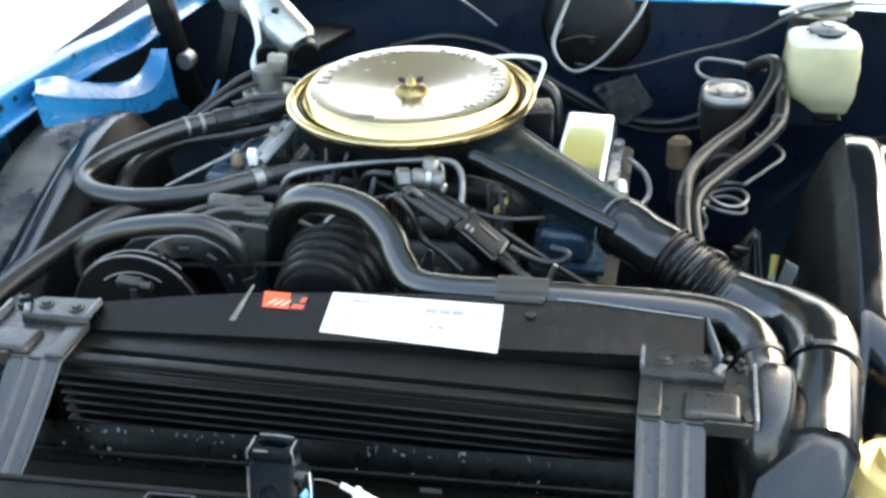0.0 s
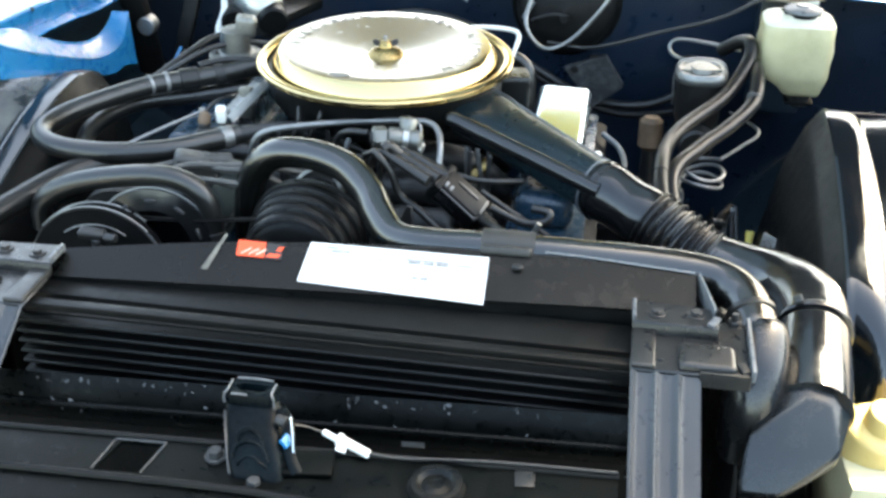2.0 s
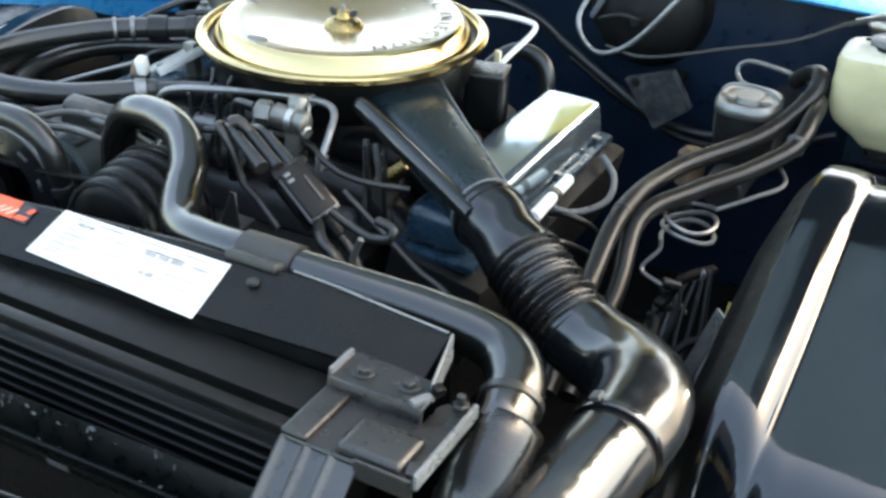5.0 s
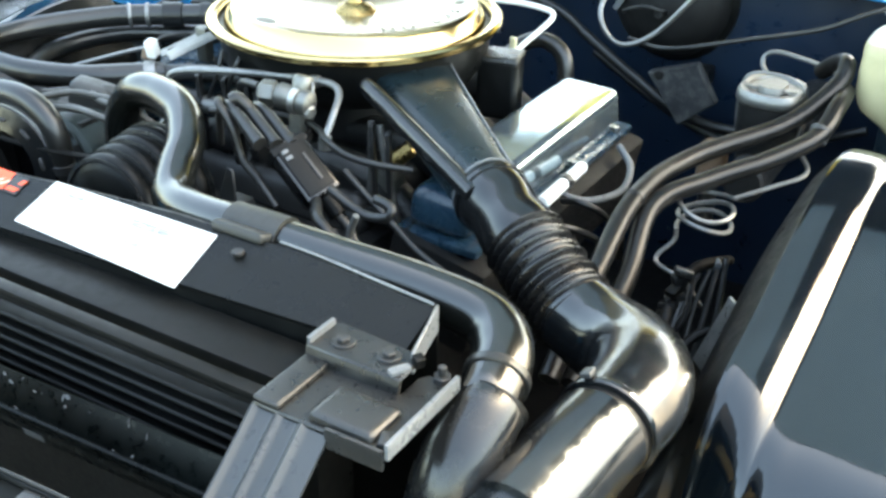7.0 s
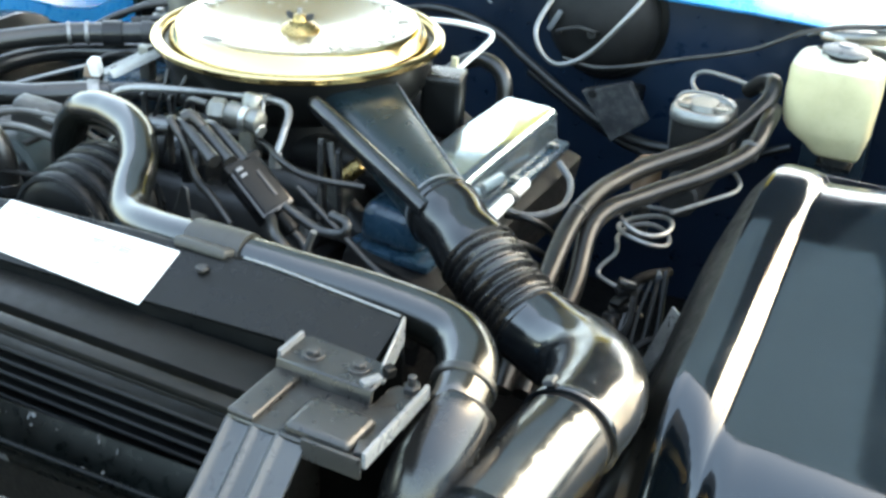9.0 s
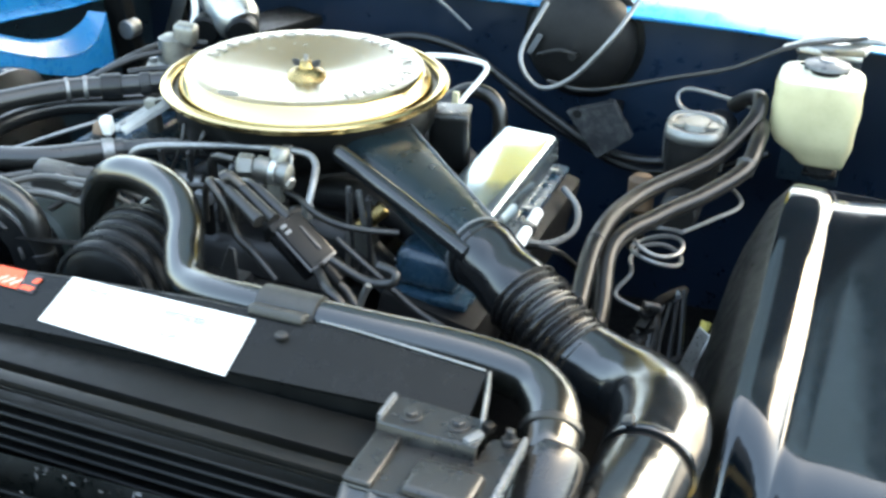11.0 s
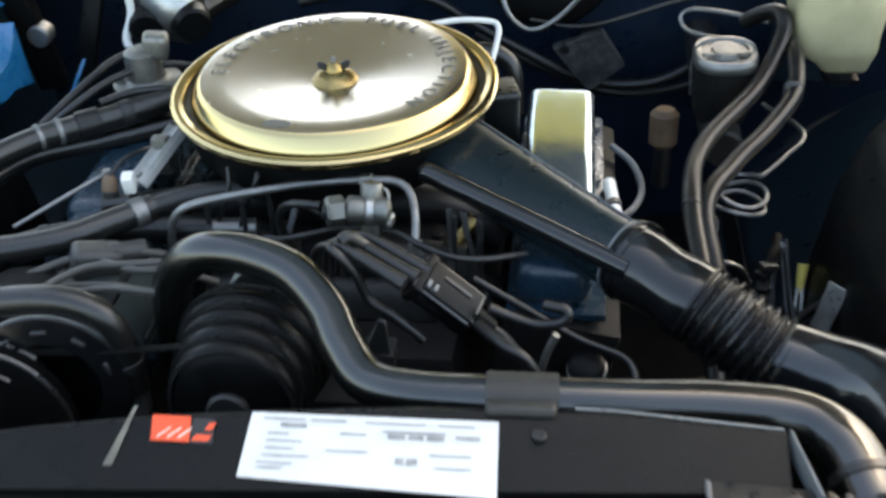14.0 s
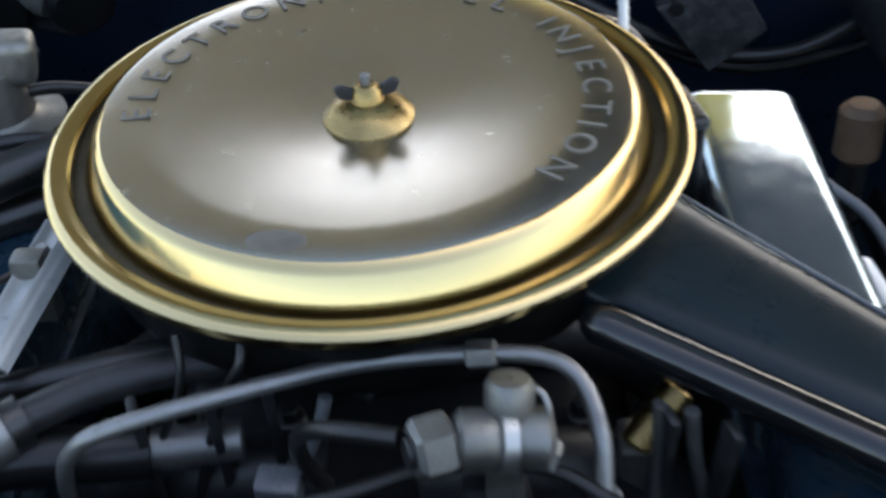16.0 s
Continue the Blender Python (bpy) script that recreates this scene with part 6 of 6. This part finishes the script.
    lead("heater_line", [(-0.41, 0.585, 0.862), (-0.355, 0.60, 0.905), (-0.305, 0.655, 0.925), (-0.25, 0.70, 0.922), (-0.20, 0.72, 0.905)], 0.0048, "thin black line rising past the housing")
    lead("drain_tube", [(0.62, 0.52, 0.75), (0.60, 0.50, 0.71), (0.565, 0.47, 0.70), (0.55, 0.43, 0.67), (0.56, 0.38, 0.62)], 0.0055, "dark tube hanging beside the inner fender", GRIME)
    lead("drain_tube", [(0.52, 0.50, 0.72), (0.525, 0.46, 0.70), (0.505, 0.42, 0.69), (0.52, 0.38, 0.66), (0.51, 0.34, 0.60)], 0.0070, "dark tube hanging beside the inner fender", GRIME)
    lead("spark_lead", [(0.345, 0.47, 0.775), (0.37, 0.46, 0.79), (0.395, 0.48, 0.785), (0.41, 0.53, 0.75), (0.40, 0.58, 0.70)], 0.0045, "black spark lead beside the valve cover")
    lead("spark_lead", [(0.345, 0.56, 0.775), (0.375, 0.55, 0.785), (0.40, 0.57, 0.765), (0.41, 0.61, 0.72), (0.39, 0.66, 0.66)], 0.0045, "black spark lead beside the valve cover")
    v = thing("rail_clip", (0.36, 0.52, 0.80), "white plastic sleeve along the valve cover flange", "sleeve")
    part("sleeve", rod((0.352, 0.485, 0.806), (0.340, 0.625, 0.796), 0.0085, 16), NYLON, v)
    part("collar", rod((0.346, 0.555, 0.801), (0.345, 0.570, 0.800), 0.0105, 16), WIRE, v)
    v = thing("belt_stay", (0.11, 0.20, 0.84), "dark triangular steel stay behind the hose", "stay")
    part("blade", plate([(-0.014, 0.0), (0.014, 0.0), (0.012, 0.044), (0.004, 0.046)], 0.003, pose(0.108, 0.205, 0.855, 90)), IRON, v)
    part("foot", block((0.034, 0.03, 0.02), pose(0.108, 0.215, 0.838), 0.004), IRON, v)
    lead("firewall_loom", [(0.10, 1.14, 0.80), (0.20, 1.13, 0.745), (0.31, 1.12, 0.695), (0.42, 1.12, 0.69), (0.52, 1.14, 0.73)], 0.009, "black taped loom across the firewall")
    lead("firewall_loom", [(0.12, 1.16, 0.76), (0.24, 1.15, 0.70), (0.36, 1.14, 0.66), (0.48, 1.15, 0.67), (0.60, 1.16, 0.72)], 0.007, "black taped loom across the firewall")
    lead("firewall_loom", [(-0.18, 1.15, 0.82), (-0.06, 1.14, 0.85), (0.05, 1.14, 0.83), (0.12, 1.15, 0.78)], 0.008, "black taped loom across the firewall")
    lead("antenna_lead", [(-0.12, 1.14, 0.985), (-0.06, 1.13, 0.955), (0.0, 1.13, 0.918), (0.05, 1.13, 0.88)], 0.0028, "thin pale lead dropping from the cowl", STRAP)
    v = thing("filler_cap", (0.315, 0.340, 0.667), "black ribbed oil filler cap with a worn rim", "cap")
    part("cap", lathe([(0.001, 0.020), (0.016, 0.020), (0.020, 0.017), (0.021, 0.002), (0.0225, 0.0), (0.001, 0.0)], axis((0.315, 0.340, 0.727), (-0.1, -0.45, 0.9)), 24), SATIN, v)
    part("rim", lathe([(0.0212, 0.001), (0.0228, 0.002), (0.0228, 0.004), (0.0212, 0.005)], axis((0.315, 0.340, 0.727), (-0.1, -0.45, 0.9)), 24), STEEL, v, "worn steel rim")
    part("neck", rod((0.321, 0.370, 0.667), (0.315, 0.340, 0.729), 0.016, 18), IRON, v)
    v = thing("water_outlet", (-0.225, 0.315, 0.85), "dull grey cast water outlet with two bolts", "housing")
    part("body", block((0.055, 0.036, 0.036), pose(-0.222, 0.318, 0.856, 0, 14, 24), 0.010, 3), GREYCAST, v)
    part("flange", block((0.078, 0.044, 0.010), pose(-0.226, 0.318, 0.850, 0, 14, 24), 0.004, 2), GREYCAST, v)
    part("spout", rod((-0.205, 0.325, 0.878), (-0.170, 0.345, 0.872), 0.012, 16), GREYCAST, v)
    for dx, dy in ((-0.029, -0.010), (0.026, 0.014)):
        part("bolt", rod((-0.226 + dx, 0.318 + dy, 0.858), (-0.226 + dx, 0.318 + dy, 0.868), 0.0055, 6), STEEL, v)
    v = thing("wire_tip", (-0.285, 0.19, 0.83), "small white plastic wire tip by the pulley", "wire tip")
    part("tip", rod((-0.285, 0.19, 0.845), (-0.285, 0.188, 0.864), 0.0045, 12), NYLON, v)
    part("wire", tube([(-0.285, 0.19, 0.848), (-0.28, 0.20, 0.83), (-0.26, 0.22, 0.81)], 0.0030, 8, 4), WIRE, v)
    v = thing("fan_nut", (-0.03, 0.275, 0.86), "bright worn steel rim behind the fan pulley", "rim")
    part("rim", lathe([(0.030, 0.0), (0.034, 0.001), (0.034, 0.010), (0.030, 0.011)], axis((-0.022, 0.275, 0.872), (0, -1, 0.25)), 28), STEEL, v)
    part("core", rod((-0.022, 0.282, 0.870), (-0.022, 0.266, 0.873), 0.030, 24), IRON, v)
    part("stem", rod((-0.022, 0.275, 0.80), (-0.022, 0.275, 0.868), 0.016, 14), IRON, v)
    for x, y in ((-0.10, 0.46), (-0.06, 0.50), (0.06, 0.47), (0.10, 0.44), (0.13, 0.50), (-0.13, 0.50)):
        v = thing("manifold_bolt", (x, y, 0.78), "dirty steel bolt head on the intake manifold", "bolt", "bolts on the manifold")
        part("washer", rod((x, y, 0.783), (x, y, 0.7865), 0.0105, 16), STEEL, v)
        part("head", rod((x, y, 0.786), (x, y, 0.797), 0.0075, 6), IRON, v)
    p = thing("relay_plate", (0.31, 1.08, 0.70), "dirty grey steel plate on the firewall", "plate")
    part("plate", plate([(0.254, 0.775), (0.335, 0.805), (0.374, 0.745), (0.316, 0.695)], 0.02, pose(0, 1.09, 0, 90)), DUSTY, p)
    part("hole", rod((0.275, 1.088, 0.775), (0.275, 1.066, 0.775), 0.008, 12), GRIME, p)
    part("bracket", block((0.03, 0.12, 0.03), pose(0.315, 1.14, 0.735), 0.004), SATIN, p)
    c = thing("injector_plug", (-0.04, 0.40, 0.82), "pale grey plastic injector plug", "plug")
    part("shell", block((0.026, 0.018, 0.016), pose(-0.045, 0.398, 0.838, 10, 0, -8), 0.004), STRAP, c)
    part("stem", rod((-0.045, 0.40, 0.79), (-0.045, 0.40, 0.84), 0.008), SATIN, c)
    for x, y in ((-0.125, 0.425), (-0.085, 0.43), (-0.055, 0.44), (0.16, 0.41), (0.19, 0.40)):
        s = thing("injector_stay", (x, y, 0.77), "thin dirty steel stay standing on the manifold", "stay", "stays on the manifold")
        part("blade", block((0.006, 0.014, 0.12), pose(x, y, 0.775, 6, 0, 20), 0.002), IRON, s)
        part("foot", block((0.02, 0.02, 0.012), pose(x, y, 0.77), 0.003), IRON, s)
    k = thing("idle_bracket", (-0.215, 0.52, 0.83), "bright zinc looped bracket beside the air cleaner", "bracket")
    m = pose(-0.207, 0.503, 0.899, 10, -10, -14)

    def ribbed(u, v):
        x = -0.017 + 0.034 * u
        return m @ Vector((x, -0.055 + 0.11 * v, 0.005 * math.exp(-((abs(x) - 0.009) / 0.003) ** 2) - 0.006 * max(0.0, (abs(x) - 0.014) / 0.003)))
    part("plate", sheet(ribbed, 34, 8, 0.0018), PALECAST, k, "bright plate with two pressed ribs")
    part("web", block((0.020, 0.016, 0.05), pose(-0.206, 0.520, 0.864), 0.004), ALU, k)
    for v in (-0.040, 0.030):
        part("bolt", rod(m @ Vector((0, v, 0.0)), m @ Vector((0, v, 0.006)), 0.005, 6), STEEL, k)
    n = thing("temperature_sender", (-0.254, 0.452, 0.84), "grey sender with a rust-brown cap beside the hose", "sender")
    part("body", rod((-0.254, 0.452, 0.842), (-0.252, 0.455, 0.880), 0.010, 16), GREYCAST, n)
    part("hex", rod((-0.254, 0.452, 0.852), (-0.254, 0.452, 0.862), 0.013, 6), ALU, n)
    part("cap", lathe([(0.001, 0.018), (0.006, 0.017), (0.009, 0.012), (0.010, 0.0)], axis((-0.252, 0.455, 0.878), (0.1, 0.2, 1)), 18), RUST, n)
    part("lead", tube([(-0.251, 0.458, 0.893), (-0.240, 0.475, 0.905), (-0.225, 0.50, 0.905), (-0.215, 0.53, 0.895)], 0.0025, 8, 6), WIRE, n)
    r = thing("throttle_rod", (-0.31, 0.43, 0.86), "thin grey steel rod crossing behind the hose", "rod")
    part("rod", tube([(-0.262, 0.475, 0.888), (-0.30, 0.438, 0.878), (-0.35, 0.395, 0.862)], 0.0028, 10, 4), STEEL, r)
    part("eye", rod((-0.262, 0.477, 0.884), (-0.262, 0.477, 0.892), 0.0055, 14), STEEL, r)
    w = thing("wire_plug", (-0.21, 0.424, 0.89), "white nylon wire plug", "plug")
    part("shell", block((0.014, 0.016, 0.024), pose(-0.212, 0.428, 0.896, 15, 0, 10), 0.003), NYLON, w)
    part("stem", rod((-0.212, 0.43, 0.868), (-0.212, 0.43, 0.9), 0.006), WIRE, w)
    v = thing("brass_valve", (0.168, 0.45, 0.80), "small brass-coloured valve below the snorkel", "valve")
    part("body", rod((0.155, 0.44, 0.82), (0.182, 0.462, 0.846), 0.011, 14), BRASS, v)
    part("base", block((0.03, 0.03, 0.05), pose(0.160, 0.445, 0.775), 0.005), ALU, v)


def close_bay():
    # Dark side panels, added to keep sunlight off the bay floor.
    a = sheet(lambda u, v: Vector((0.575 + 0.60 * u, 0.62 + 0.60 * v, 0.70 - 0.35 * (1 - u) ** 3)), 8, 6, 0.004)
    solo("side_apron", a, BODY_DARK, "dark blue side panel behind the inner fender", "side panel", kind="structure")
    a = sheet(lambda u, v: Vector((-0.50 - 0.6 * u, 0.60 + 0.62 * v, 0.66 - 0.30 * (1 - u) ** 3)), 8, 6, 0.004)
    solo("side_apron", a, BODY_DARK, "dark side panel added to keep sun out of the bay", "side panel", kind="structure")
    a = sheet(lambda u, v: Vector((-0.62 + 1.40 * u, -0.08 - 0.10 * v, 0.60 - 0.25 * v)), 8, 4, 0.004)
    solo("lower_apron", a, GRIME, "dark lower panel ahead of the radiator", "panel", kind="structure")
    for s, x in ((1, 0.575), (-1, -0.45)):
        a = sheet(lambda u, v: Vector((x + s * 0.02 * v, -0.10 + 1.32 * u, 0.30 + 0.12 * v)), 8, 3, 0.004)
        solo("frame_rail", a, GRIME, "grimy black lower side wall of the engine bay", "side wall", kind="structure")
    h = thing("cowl_hinge", (0.66, 1.09, 0.90), "pale worn metal hinge at the corner of the cowl", "hinge")
    part("leaf", block((0.10, 0.05, 0.010), pose(0.665, 1.10, 0.925, -10, 8, 14), 0.003), ZINC, h)
    part("leaf", block((0.06, 0.03, 0.012), pose(0.70, 1.08, 0.940, 12, -10, -20), 0.003), ZINC, h)
    part("pin", rod((0.62, 1.085, 0.935), (0.72, 1.075, 0.948), 0.008, 12), STEEL, h)
    part("arm", tube([(0.60, 1.10, 0.93), (0.66, 1.09, 0.955), (0.74, 1.09, 0.96), (0.82, 1.12, 0.95)], 0.009, 10, 6, 0.6), ZINC, h)
    part("stand", block((0.10, 0.06, 0.24), pose(0.67, 1.16, 0.69), 0.004), BODY_DARK, h)


setting()
fenders()
blue_brace()
radiator()
shroud()
labels()
condenser()
mount(1, 0.452)
mount(-1, -0.298)
crossmember()
air_cleaner()
snorkel()
cold_air_duct()
upper_hose()
left_hoses()
right_hoses()
engine()
pulleys()
fuel_gear()
coil_box()
master_cylinder()
washer_bottle()
dipstick()
fender_wiring()
lid_bracket()
left_rear()
washer_reservoir()
wires()
close_bay()
